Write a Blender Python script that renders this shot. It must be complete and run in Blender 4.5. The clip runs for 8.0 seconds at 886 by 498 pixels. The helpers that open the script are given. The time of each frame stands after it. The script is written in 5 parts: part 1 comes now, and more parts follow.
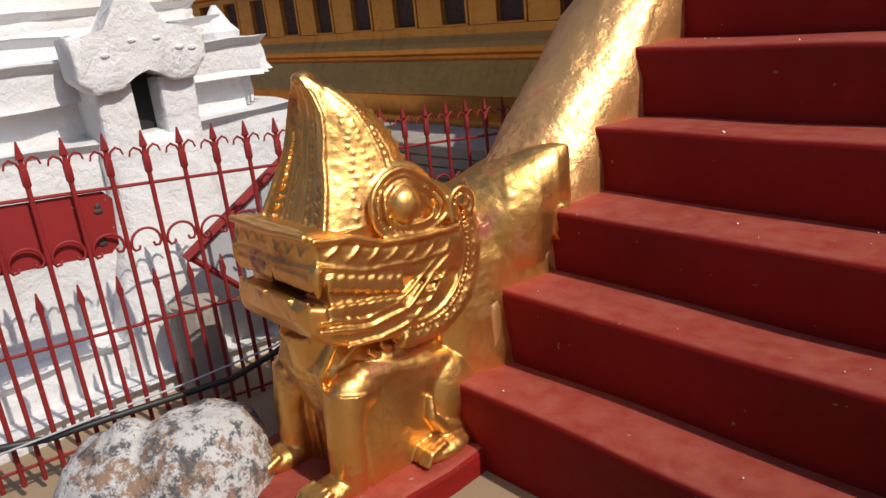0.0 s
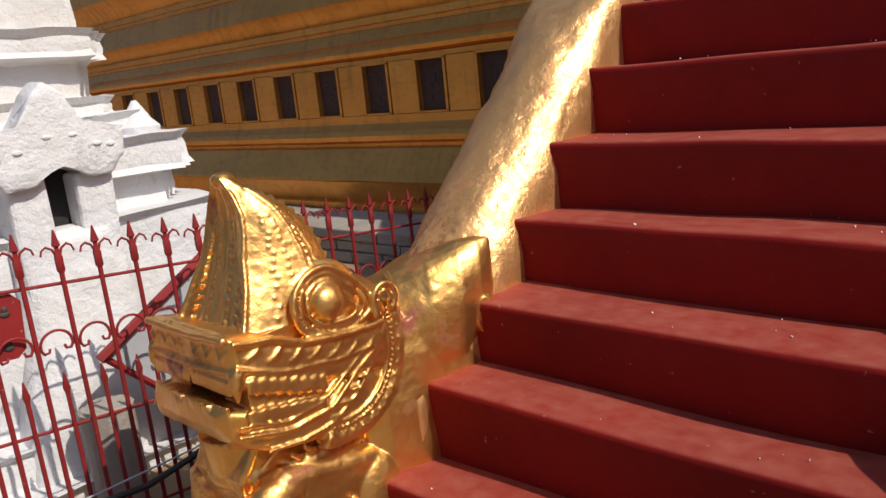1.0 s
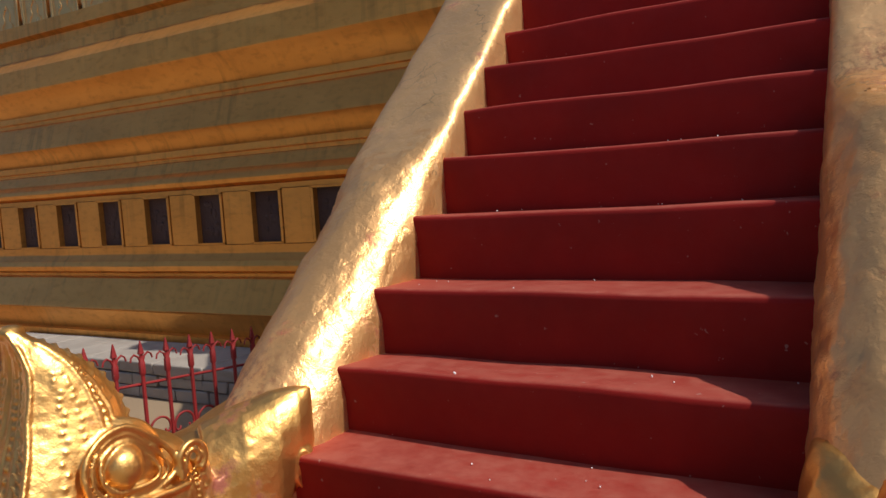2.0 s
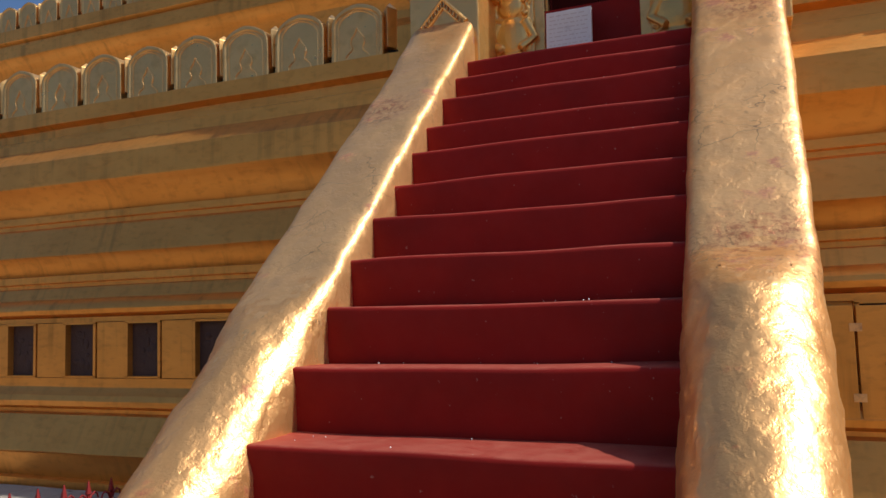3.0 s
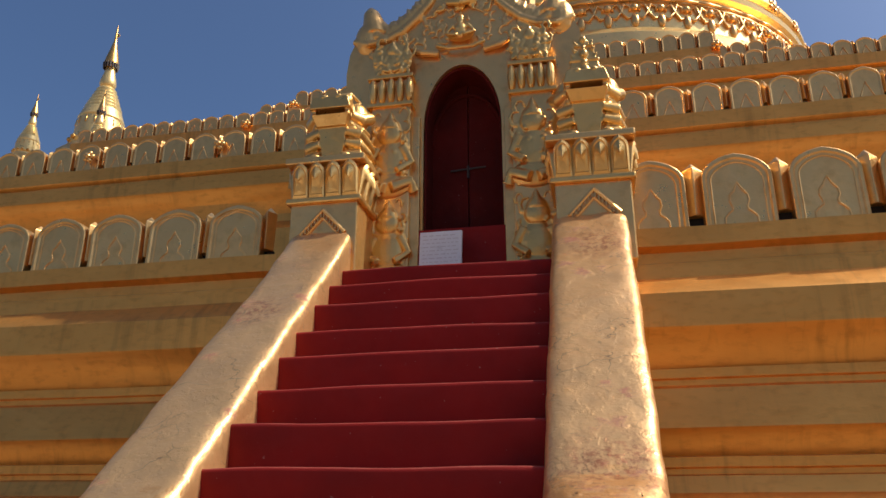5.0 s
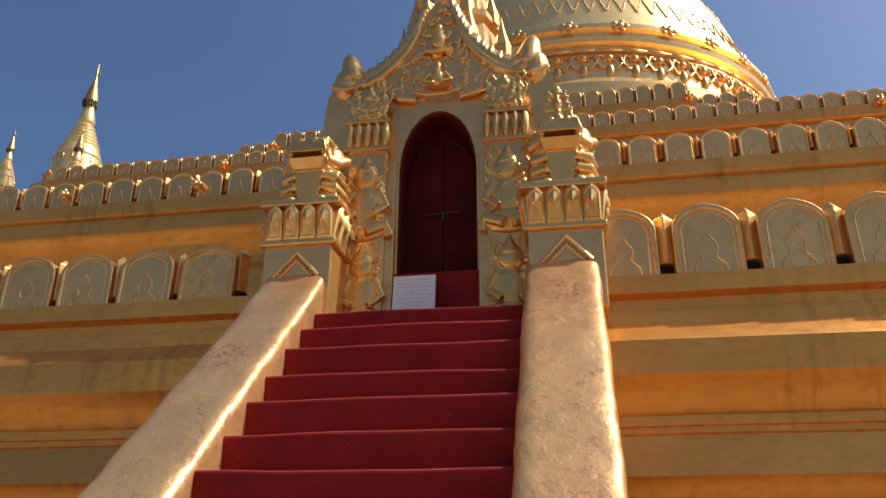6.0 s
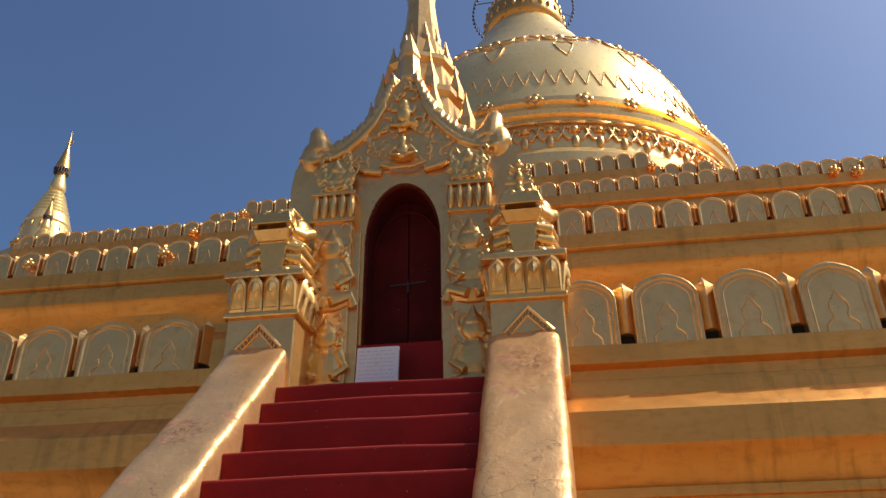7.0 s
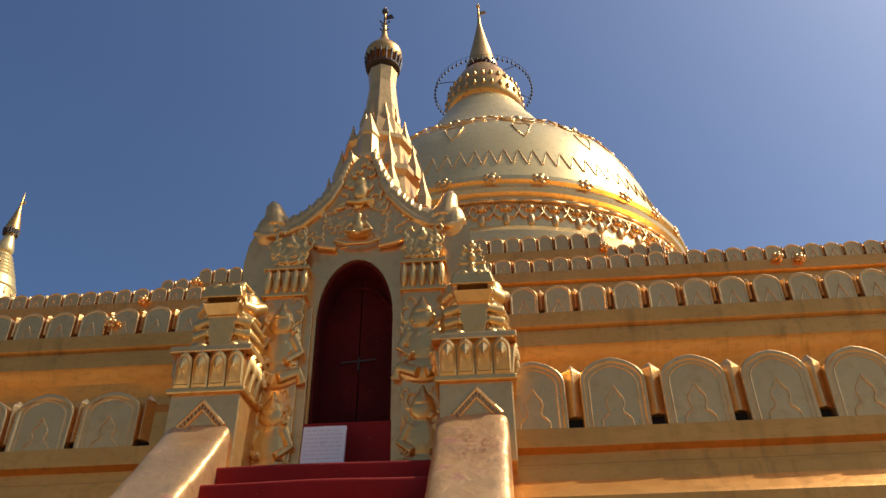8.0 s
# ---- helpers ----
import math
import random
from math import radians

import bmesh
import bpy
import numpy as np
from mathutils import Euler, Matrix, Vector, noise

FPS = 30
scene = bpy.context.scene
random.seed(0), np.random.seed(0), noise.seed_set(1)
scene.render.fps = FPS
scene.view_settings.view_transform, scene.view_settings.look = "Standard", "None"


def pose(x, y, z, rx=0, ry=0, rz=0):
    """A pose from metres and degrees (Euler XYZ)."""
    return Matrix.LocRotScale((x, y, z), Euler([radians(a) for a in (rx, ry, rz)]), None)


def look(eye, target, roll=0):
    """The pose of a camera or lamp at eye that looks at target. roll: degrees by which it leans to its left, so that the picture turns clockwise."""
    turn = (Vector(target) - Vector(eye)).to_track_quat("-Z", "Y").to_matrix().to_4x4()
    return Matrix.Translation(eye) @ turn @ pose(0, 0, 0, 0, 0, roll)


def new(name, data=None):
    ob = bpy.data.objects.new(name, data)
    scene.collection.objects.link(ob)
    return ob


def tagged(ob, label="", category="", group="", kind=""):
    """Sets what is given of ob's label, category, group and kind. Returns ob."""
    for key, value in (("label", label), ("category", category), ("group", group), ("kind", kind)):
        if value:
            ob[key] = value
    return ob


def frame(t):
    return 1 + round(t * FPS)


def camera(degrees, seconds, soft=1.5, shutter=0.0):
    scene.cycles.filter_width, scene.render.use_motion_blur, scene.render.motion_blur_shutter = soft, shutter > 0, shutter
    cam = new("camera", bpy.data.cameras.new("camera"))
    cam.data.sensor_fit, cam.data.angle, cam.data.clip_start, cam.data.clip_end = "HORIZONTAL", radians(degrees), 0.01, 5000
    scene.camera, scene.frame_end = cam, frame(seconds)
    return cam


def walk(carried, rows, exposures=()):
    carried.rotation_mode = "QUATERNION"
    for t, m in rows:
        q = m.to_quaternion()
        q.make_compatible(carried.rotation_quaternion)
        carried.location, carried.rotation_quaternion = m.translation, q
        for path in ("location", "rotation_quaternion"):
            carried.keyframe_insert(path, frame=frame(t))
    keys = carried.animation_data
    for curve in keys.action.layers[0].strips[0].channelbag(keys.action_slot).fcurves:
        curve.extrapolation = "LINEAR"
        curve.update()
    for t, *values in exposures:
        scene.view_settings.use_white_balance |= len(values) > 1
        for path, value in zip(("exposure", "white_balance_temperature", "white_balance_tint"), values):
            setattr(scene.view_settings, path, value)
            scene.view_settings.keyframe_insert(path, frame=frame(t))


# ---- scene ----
cam = camera(60.9, 8.0)
PATH = [
    (0, (1.635, -1.437, 1.487), (0.2, -0.196, 0.854), -6.1),
    (0.5, (1.637, -1.434, 1.508), (0.237, -0.118, 0.954), -5.7),
    (1, (1.654, -1.417, 1.538), (0.325, 0.007, 1.087), -5.8),
    (1.5, (1.674, -1.387, 1.574), (0.48, 0.19, 1.274), -4.2),
    (2, (1.708, -1.358, 1.617), (0.702, 0.363, 1.454), -3.6),
    (3.3, (1.773, -1.362, 1.732), (1.101, 0.504, 1.988), -1.3),
    (3.5, (1.764, -1.394, 1.728), (1.143, 0.48, 2.045), -1.2),
    (4, (1.767, -1.41, 1.737), (1.237, 0.454, 2.233), -0.7),
    (4.5, (1.767, -1.427, 1.756), (1.335, 0.428, 2.365), -0.4),
    (5.8, (1.792, -1.421, 1.762), (1.47, 0.403, 2.518), 0.5),
    (6, (1.813, -1.444, 1.774), (1.505, 0.373, 2.553), 0.3),
    (6.5, (1.86, -1.461, 1.793), (1.594, 0.326, 2.65), -0.2),
    (7, (1.926, -1.504, 1.808), (1.692, 0.251, 2.738), -0.8),
    (7.5, (1.969, -1.538, 1.838), (1.797, 0.179, 2.848), -0.7),
    (8, (1.99, -1.572, 1.855), (1.876, 0.103, 2.943), -1.1),
]
walk(cam, [(t, look(eye, target, roll)) for t, eye, target, roll in PATH],
     exposures=((0, -0.14), (1.0, -0.10), (2.0, 0.04), (3.5, 0.16), (5.0, 0.2), (6.5, 0.28), (8.0, 0.10)))

# ---- light: a high sun from behind and to the side of the stupa, clear sky ----
SUN = Vector((0.88, 0.10, 1.0)).normalized()
world = bpy.data.worlds.new("world")
scene.world = world
world.use_nodes = True
sky = world.node_tree.nodes.new("ShaderNodeTexSky")
sky.sky_type = "NISHITA"
sky.sun_disc = False
sky.sun_elevation = math.asin(SUN.z)
sky.sun_rotation = math.atan2(SUN.x, SUN.y)
sky.air_density, sky.dust_density, sky.ozone_density = 1.0, 4.5, 9.5
back = world.node_tree.nodes["Background"]
back.inputs[1].default_value = 0.10
world.node_tree.links.new(sky.outputs[0], back.inputs[0])
sun = new("sun", bpy.data.lights.new("sun", "SUN"))
sun.data.energy, sun.data.angle, sun.data.color = 4.2, radians(0.53), (1.0, 0.93, 0.82)
sun.matrix_world = look(SUN * 60, (0, 0, 0))

# ---- materials ----
def material(name):
    m = bpy.data.materials.new(name)
    m.use_nodes = True
    t = m.node_tree
    return m, t, t.nodes["Principled BSDF"]


def nd(t, kind, **values):
    n = t.nodes.new(kind)
    for key, value in values.items():
        n.inputs[key].default_value = value
    return n


def coords(t, stretch=(1, 1, 1)):
    g = t.nodes.new("ShaderNodeNewGeometry")
    mp = t.nodes.new("ShaderNodeMapping")
    mp.inputs["Scale"].default_value = stretch
    t.links.new(g.outputs["Position"], mp.inputs["Vector"])
    return mp.outputs[0]


def noise_tex(t, vec, scale, detail=4.0, rough=0.55):
    n = nd(t, "ShaderNodeTexNoise", Scale=scale, Detail=detail, Roughness=rough)
    t.links.new(vec, n.inputs["Vector"])
    return n.outputs[0]


def ramp(t, fac, stops):
    r = t.nodes.new("ShaderNodeValToRGB")
    e = r.color_ramp.elements
    while len(e) < len(stops):
        e.new(0.5)
    for k, (p, c) in enumerate(stops):
        e[k].position = p
        e[k].color = (*c, 1) if len(c) == 3 else c
    t.links.new(fac, r.inputs[0])
    return r.outputs[0]


def blend(t, fac, a, b):
    x = t.nodes.new("ShaderNodeMix")
    x.data_type = "RGBA"
    for sock, v in ((x.inputs[0], fac), (x.inputs[6], a), (x.inputs[7], b)):
        if isinstance(v, (float, int)):
            sock.default_value = v
        elif isinstance(v, tuple):
            sock.default_value = (*v, 1)
        else:
            t.links.new(v, sock)
    return x.outputs[2]


def grey(v):
    return (v, v, v)


def bump(t, p, heights):
    normal = None
    for h, strength, dist in heights:
        b = nd(t, "ShaderNodeBump", Strength=strength, Distance=dist)
        t.links.new(h, b.inputs["Height"])
        if normal is not None:
            t.links.new(normal, b.inputs["Normal"])
        normal = b.outputs[0]
    t.links.new(normal, p.inputs["Normal"])


def gold(name, base, dull, rough, relief=0.5, wear=0.0, wear_colour=(0.32, 0.10, 0.06), stretch=(1, 1, 1), metal=0.9, stains=(), cracks=0.0, wrinkle=0.0, streaks=0.0):
    """Gilded or gold-painted plaster: metallic, uneven, with dull and scuffed patches."""
    m, t, p = material(name)
    v = coords(t, stretch)
    big, mid, fine = noise_tex(t, v, 1.3, 3), noise_tex(t, v, 9, 5), noise_tex(t, v, 60, 4, 0.6)
    c = blend(t, ramp(t, big, [(0.35, grey(0)), (0.68, grey(1))]), base, dull)
    c = blend(t, ramp(t, mid, [(0.52, grey(0)), (0.75, grey(0.55))]), c, tuple(x * 0.72 for x in dull))
    p.inputs["Metallic"].default_value = metal
    if wear > 0:
        mask = ramp(t, noise_tex(t, v, 4.5, 6, 0.65), [(0.62 - wear * 0.25, grey(0)), (0.70 - wear * 0.2, grey(1))])
        c = blend(t, mask, c, wear_colour)
        t.links.new(ramp(t, mask, [(0, grey(metal)), (1, grey(0.3))]), p.inputs["Metallic"])
    if streaks > 0:
        # thin dark runs of rain below the ledges
        run = noise_tex(t, coords(t, (11, 3, 0.55)), 1.0, 5, 0.6)
        patch = noise_tex(t, coords(t, (0.8, 0.8, 1.6)), 1.0, 3)
        k = t.nodes.new("ShaderNodeMath")
        k.operation = "MULTIPLY"
        t.links.new(ramp(t, run, [(0.50, grey(0)), (0.66, grey(streaks))]), k.inputs[0])
        t.links.new(ramp(t, patch, [(0.42, grey(0)), (0.62, grey(1))]), k.inputs[1])
        c = blend(t, k.outputs[0], c, tuple(x * 0.45 for x in dull))
    for centre, reach in stains:
        g = t.nodes.new("ShaderNodeNewGeometry")
        d = t.nodes.new("ShaderNodeVectorMath")
        d.operation = "DISTANCE"
        d.inputs[1].default_value = centre
        t.links.new(g.outputs["Position"], d.inputs[0])
        near = ramp(t, d.outputs["Value"], [(reach * 0.35, grey(1)), (reach, grey(0))])
        spots = ramp(t, noise_tex(t, v, 30, 7, 0.75), [(0.46, grey(0)), (0.60, grey(0.8))])
        k = t.nodes.new("ShaderNodeMath")
        k.operation = "MULTIPLY"
        t.links.new(near, k.inputs[0])
        t.links.new(spots, k.inputs[1])
        c = blend(t, k.outputs[0], c, (0.46, 0.13, 0.06))
    heights = [(mid, relief * 0.5, 0.02), (fine, relief * 0.25, 0.004)]
    if cracks > 0:
        # hairline cracks in the plaster below, and shallow patched areas
        warp = nd(t, "ShaderNodeTexNoise", Scale=5.0, Detail=4.0)
        t.links.new(v, warp.inputs["Vector"])
        add = t.nodes.new("ShaderNodeVectorMath")
        add.operation = "MULTIPLY_ADD"
        add.inputs[1].default_value = (0.35, 0.35, 0.35)
        t.links.new(warp.outputs["Color"], add.inputs[0])
        t.links.new(v, add.inputs[2])
        vor = nd(t, "ShaderNodeTexVoronoi", Scale=3.2)
        vor.feature = "DISTANCE_TO_EDGE"
        t.links.new(add.outputs[0], vor.inputs["Vector"])
        line = ramp(t, vor.outputs["Distance"], [(0.0, grey(1)), (0.018, grey(0))])
        gaps = ramp(t, noise_tex(t, v, 3.0, 4), [(0.46, grey(0)), (0.62, grey(cracks))])
        k = t.nodes.new("ShaderNodeMath")
        k.operation = "MULTIPLY"
        t.links.new(line, k.inputs[0])
        t.links.new(gaps, k.inputs[1])
        c = blend(t, k.outputs[0], c, (0.34, 0.17, 0.08))
        flat = ramp(t, noise_tex(t, v, 7.0, 6, 0.6), [(0.47, grey(0)), (0.51, grey(1))])
        heights += [(flat, 0.22, 0.006), (line, -0.3 * cracks, 0.004)]
    if wrinkle > 0:
        fold = noise_tex(t, v, 26, 5, 0.6)
        sharp = ramp(t, fold, [(0.36, grey(0)), (0.5, grey(1)), (0.64, grey(0))])
        heights += [(fold, wrinkle, 0.02), (sharp, wrinkle * 0.35, 0.008)]
    t.links.new(c, p.inputs["Base Color"])
    t.links.new(ramp(t, mid, [(0.25, grey(rough - 0.06)), (0.8, grey(rough + 0.14))]), p.inputs["Roughness"])
    bump(t, p, heights)
    return m


GOLD_LEAF = gold("bright_gold_leaf", (0.80, 0.44, 0.135), (0.66, 0.355, 0.10), 0.37, 0.9, 0.10, metal=0.96)
GOLD_RELIEF = gold("gold_relief_paint", (0.88, 0.53, 0.175), (0.75, 0.44, 0.14), 0.31, 0.8, 0.0, metal=0.85)
GOLD_WALL = gold("gold_wall_paint", (0.875, 0.40, 0.085), (0.765, 0.342, 0.07), 0.34, 0.35, 0.0, (0.30, 0.19, 0.09), (1, 1, 2.2), 0.72, streaks=0.45)
GOLD_RAIL = gold("worn_gold_rail", (0.90, 0.53, 0.225), (0.82, 0.475, 0.20), 0.36, 0.7, 0.10, (0.46, 0.20, 0.11), metal=0.75, stains=(((1.84, 1.68, 1.95), 0.36), ((1.86, 3.45, 3.5), 0.3), ((-0.3, 2.9, 3.0), 0.25)), cracks=0.8)
GOLD_FOOT = gold("regilded_rail_foot", (0.90, 0.495, 0.19), (0.80, 0.43, 0.165), 0.34, 0.8, 0.10, (0.46, 0.16, 0.08), metal=0.78, stains=(((-0.35, 0.55, 0.80), 0.42),), wrinkle=0.26)
GOLD_PALE = gold("pale_gold_paint", (0.90, 0.532, 0.19), (0.78, 0.45, 0.155), 0.31, 0.7, 0.0, metal=0.82)
GOLD_DOME = gold("burnished_dome_gold", (0.93, 0.67, 0.27), (0.87, 0.61, 0.235), 0.30, 0.2, 0.0, metal=0.66)


def red_paint(name, base, deep, dust, rough):
    m, t, p = material(name)
    v = coords(t)
    big, mid, fine = noise_tex(t, v, 2.2, 5), noise_tex(t, v, 14, 5, 0.6), noise_tex(t, v, 90, 3)
    c = blend(t, ramp(t, big, [(0.35, grey(0)), (0.7, grey(1))]), base, deep)
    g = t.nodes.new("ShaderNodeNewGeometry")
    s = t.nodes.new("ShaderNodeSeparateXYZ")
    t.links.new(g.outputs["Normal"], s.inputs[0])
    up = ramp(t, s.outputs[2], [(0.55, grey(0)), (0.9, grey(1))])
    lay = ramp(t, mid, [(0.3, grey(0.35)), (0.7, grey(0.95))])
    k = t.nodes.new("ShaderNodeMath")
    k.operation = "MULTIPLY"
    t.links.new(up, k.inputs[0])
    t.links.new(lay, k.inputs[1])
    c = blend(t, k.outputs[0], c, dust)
    spots = ramp(t, noise_tex(t, v, 38, 2), [(0.73, grey(0)), (0.77, grey(0.6))])
    c = blend(t, spots, c, (0.34, 0.24, 0.2))
    t.links.new(c, p.inputs["Base Color"])
    t.links.new(ramp(t, mid, [(0.2, grey(rough)), (0.8, grey(rough + 0.25))]), p.inputs["Roughness"])
    p.inputs["Specular IOR Level"].default_value = 0.2
    bump(t, p, [(mid, 0.25, 0.008), (fine, 0.15, 0.002)])
    return m


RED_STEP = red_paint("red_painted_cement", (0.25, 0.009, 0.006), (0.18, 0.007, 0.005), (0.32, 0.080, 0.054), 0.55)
RED_DOOR = red_paint("dark_red_door_paint", (0.11, 0.007, 0.004), (0.06, 0.005, 0.003), (0.12, 0.012, 0.008), 0.7)
RED_IRON = red_paint("red_iron_paint", (0.26, 0.022, 0.022), (0.18, 0.018, 0.018), (0.28, 0.05, 0.045), 0.42)


def plaster(name, base, stain, dirt, rough=0.85, relief=0.8, peel=None):
    m, t, p = material(name)
    v = coords(t)
    big, mid, fine = noise_tex(t, v, 1.6, 5, 0.6), noise_tex(t, v, 11, 6, 0.65), noise_tex(t, v, 70, 4, 0.6)
    c = blend(t, ramp(t, big, [(0.48, grey(0)), (0.74, grey(0.7))]), base, stain)
    c = blend(t, ramp(t, mid, [(0.62, grey(0)), (0.74, grey(0.55))]), c, dirt)
    if peel:
        c = blend(t, ramp(t, noise_tex(t, v, 9, 10, 0.78), [(0.50, grey(0)), (0.55, grey(1))]), c, peel[0])
        c = blend(t, ramp(t, noise_tex(t, v, 14, 10, 0.82), [(0.50, grey(0)), (0.56, grey(1))]), c, peel[1])
    t.links.new(c, p.inputs["Base Color"])
    p.inputs["Roughness"].default_value = rough
    bump(t, p, [(mid, 0.5 * relief, 0.02), (fine, 0.4 * relief, 0.004)])
    return m


WHITEWASH = plaster("whitewashed_plaster", (0.70, 0.69, 0.69), (0.60, 0.55, 0.49), (0.48, 0.45, 0.42), 0.85, 2.0)
STONE_LUMP = plaster("peeling_limewashed_stone", (0.50, 0.48, 0.46), (0.42, 0.38, 0.34), (0.2, 0.18, 0.16), 0.9, 2.2, ((0.25, 0.155, 0.10), (0.075, 0.075, 0.08)))
OLD_STONE = plaster("weathered_grey_stone", (0.34, 0.30, 0.26), (0.22, 0.19, 0.16), (0.12, 0.11, 0.10), 0.9, 1.3)
GROUND = plaster("dusty_paving", (0.29, 0.205, 0.125), (0.24, 0.165, 0.10), (0.19, 0.13, 0.08), 0.9, 0.6)
SHEET = plaster("grey_painted_sheet", (0.42, 0.43, 0.45), (0.34, 0.35, 0.37), (0.25, 0.22, 0.2), 0.6, 0.2)
MARBLE = plaster("white_marble_plaque", (0.74, 0.72, 0.72), (0.66, 0.63, 0.62), (0.5, 0.47, 0.46), 0.5, 0.1)
BLACK_HOSE = plaster("black_rubber", (0.02, 0.02, 0.02), (0.03, 0.03, 0.03), (0.05, 0.045, 0.04), 0.5, 0.2)
DARK_STONE = plaster("dark_glazed_plaque", (0.085, 0.045, 0.034), (0.055, 0.026, 0.02), (0.12, 0.08, 0.055), 0.75, 1.6)
INK = plaster("faded_ink", (0.60, 0.54, 0.53), (0.50, 0.43, 0.42), (0.52, 0.46, 0.44), 0.6, 0.1)
# near-black fill, shared by the parapet openings and the niche
DARK = plaster("near_black_opening", (0.02, 0.018, 0.016), (0.015, 0.013, 0.012), (0.03, 0.025, 0.02), 0.95, 0.5)
IRON = plaster("dark_iron", (0.05, 0.04, 0.035), (0.07, 0.045, 0.03), (0.1, 0.06, 0.04), 0.6, 0.4)

# ---- mesh helpers ----
def finish(bm, name, mat, smooth=False, angle=None):
    bmesh.ops.recalc_face_normals(bm, faces=bm.faces)
    me = bpy.data.meshes.new(name)
    bm.to_mesh(me)
    bm.free()
    for m in (mat if isinstance(mat, (list, tuple)) else [mat]):
        me.materials.append(m)
    if smooth:
        me.polygons.foreach_set("use_smooth", [True] * len(me.polygons))
        if angle:
            me.set_sharp_from_angle(angle=radians(angle))
    return me


def part(name, bm, mat, parent=None, label="", smooth=False, angle=None, at=None):
    ob = new(name, finish(bm, name, mat, smooth, angle))
    if parent is not None:
        ob.parent = parent
    if at is not None:
        ob.matrix_basis = at
    return tagged(ob, label)


def empty(name, at, label, category, group="", kind=""):
    ob = new(name)
    ob.matrix_basis = at
    return tagged(ob, label, category, group, kind)


def box(bm, x0, x1, y0, y1, z0, z1, bevel=0.0):
    made = bmesh.ops.create_cube(bm, size=1.0, matrix=Matrix.Translation(((x0 + x1) / 2, (y0 + y1) / 2, (z0 + z1) / 2)) @ Matrix.Diagonal((x1 - x0, y1 - y0, z1 - z0, 1)))
    if bevel:
        edges = list({e for v in made["verts"] for e in v.link_edges})
        bmesh.ops.bevel(bm, geom=edges, offset=bevel, segments=2, profile=0.5, affect="EDGES", clamp_overlap=True)
    return bm


def boxed(*args, **kw):
    return box(bmesh.new(), *args, **kw)


def ball(bm, c, r, seg=16, rot=None):
    m = Matrix.Translation(c) @ (rot or Matrix()) @ Matrix.Diagonal((*(r if isinstance(r, (tuple, list)) else (r, r, r)), 1))
    bmesh.ops.create_uvsphere(bm, u_segments=seg, v_segments=max(6, seg * 2 // 3), radius=1.0, matrix=m)
    return bm


def lathe(bm, profile, seg=32, at=(0, 0, 0), sx=1.0, sy=1.0):
    rings = []
    for r, z in profile:
        rings.append([bm.verts.new((at[0] + sx * r * math.cos(2 * math.pi * k / seg), at[1] + sy * r * math.sin(2 * math.pi * k / seg), at[2] + z)) for k in range(seg)])
    for a, b in zip(rings, rings[1:]):
        for k in range(seg):
            bm.faces.new((a[k], a[(k + 1) % seg], b[(k + 1) % seg], b[k]))
    bm.faces.new(rings[0][::-1])
    bm.faces.new(rings[-1])
    return bm


def tube(bm, pts, r, seg=8):
    """A round bar through points; r one radius or one for each point."""
    pts = [Vector(p) for p in pts]
    rings = []
    for k, p in enumerate(pts):
        d = (pts[min(k + 1, len(pts) - 1)] - pts[max(k - 1, 0)]).normalized()
        a = d.orthogonal().normalized() if k == 0 else (last - d * last.dot(d)).normalized()
        last = a
        b = d.cross(a)
        rr = r[k] if isinstance(r, (tuple, list)) else r
        rings.append([bm.verts.new(p + rr * (a * math.cos(2 * math.pi * j / seg) + b * math.sin(2 * math.pi * j / seg))) for j in range(seg)])
    for a, b in zip(rings, rings[1:]):
        for j in range(seg):
            bm.faces.new((a[j], a[(j + 1) % seg], b[(j + 1) % seg], b[j]))
    bm.faces.new(rings[0][::-1])
    bm.faces.new(rings[-1])
    return bm


def sweep_x(bm, profile, x0, x1, n=1, wobble=0.0, seed=0.0):
    """A closed (y, z) outline drawn along x, its line slightly uneven."""
    cols = []
    for i in range(n + 1):
        x = x0 + (x1 - x0) * i / n
        col = []
        for y, z in profile:
            w = noise.noise_vector((x * 1.7 + seed, y * 3, z * 3)) * wobble if wobble else Vector()
            col.append(bm.verts.new((x, y + w.y, z + w.z)))
        cols.append(col)
    m = len(profile)
    for a, b in zip(cols, cols[1:]):
        for j in range(m):
            bm.faces.new((a[j], a[(j + 1) % m], b[(j + 1) % m], b[j]))
    bm.faces.new(cols[0][::-1])
    bm.faces.new(cols[-1])
    return bm


def slab(bm, outline, y0, y1):
    """An (x, z) outline with a thickness from y0 to y1."""
    a = [bm.verts.new((x, y0, z)) for x, z in outline]
    b = [bm.verts.new((x, y1, z)) for x, z in outline]
    n = len(a)
    bm.faces.new(a)
    bm.faces.new(b[::-1])
    for k in range(n):
        bm.faces.new((a[k], b[k], b[(k + 1) % n], a[(k + 1) % n]))
    return bm


def arch(w, h, spring, n=7, point=0.25):
    """The outline of a pointed arch of half width w, its sides straight up to spring."""
    pts = [(-w, 0.0), (-w, spring)]
    for k in range(1, n):
        a = math.pi / 2 * k / n
        pts.append((-w * math.cos(a), spring + (h - spring) * ((1 - point) * math.sin(a) + point * k / n)))
    pts.append((0.0, h))
    return pts + [(-x, z) for x, z in reversed(pts[:-1])]


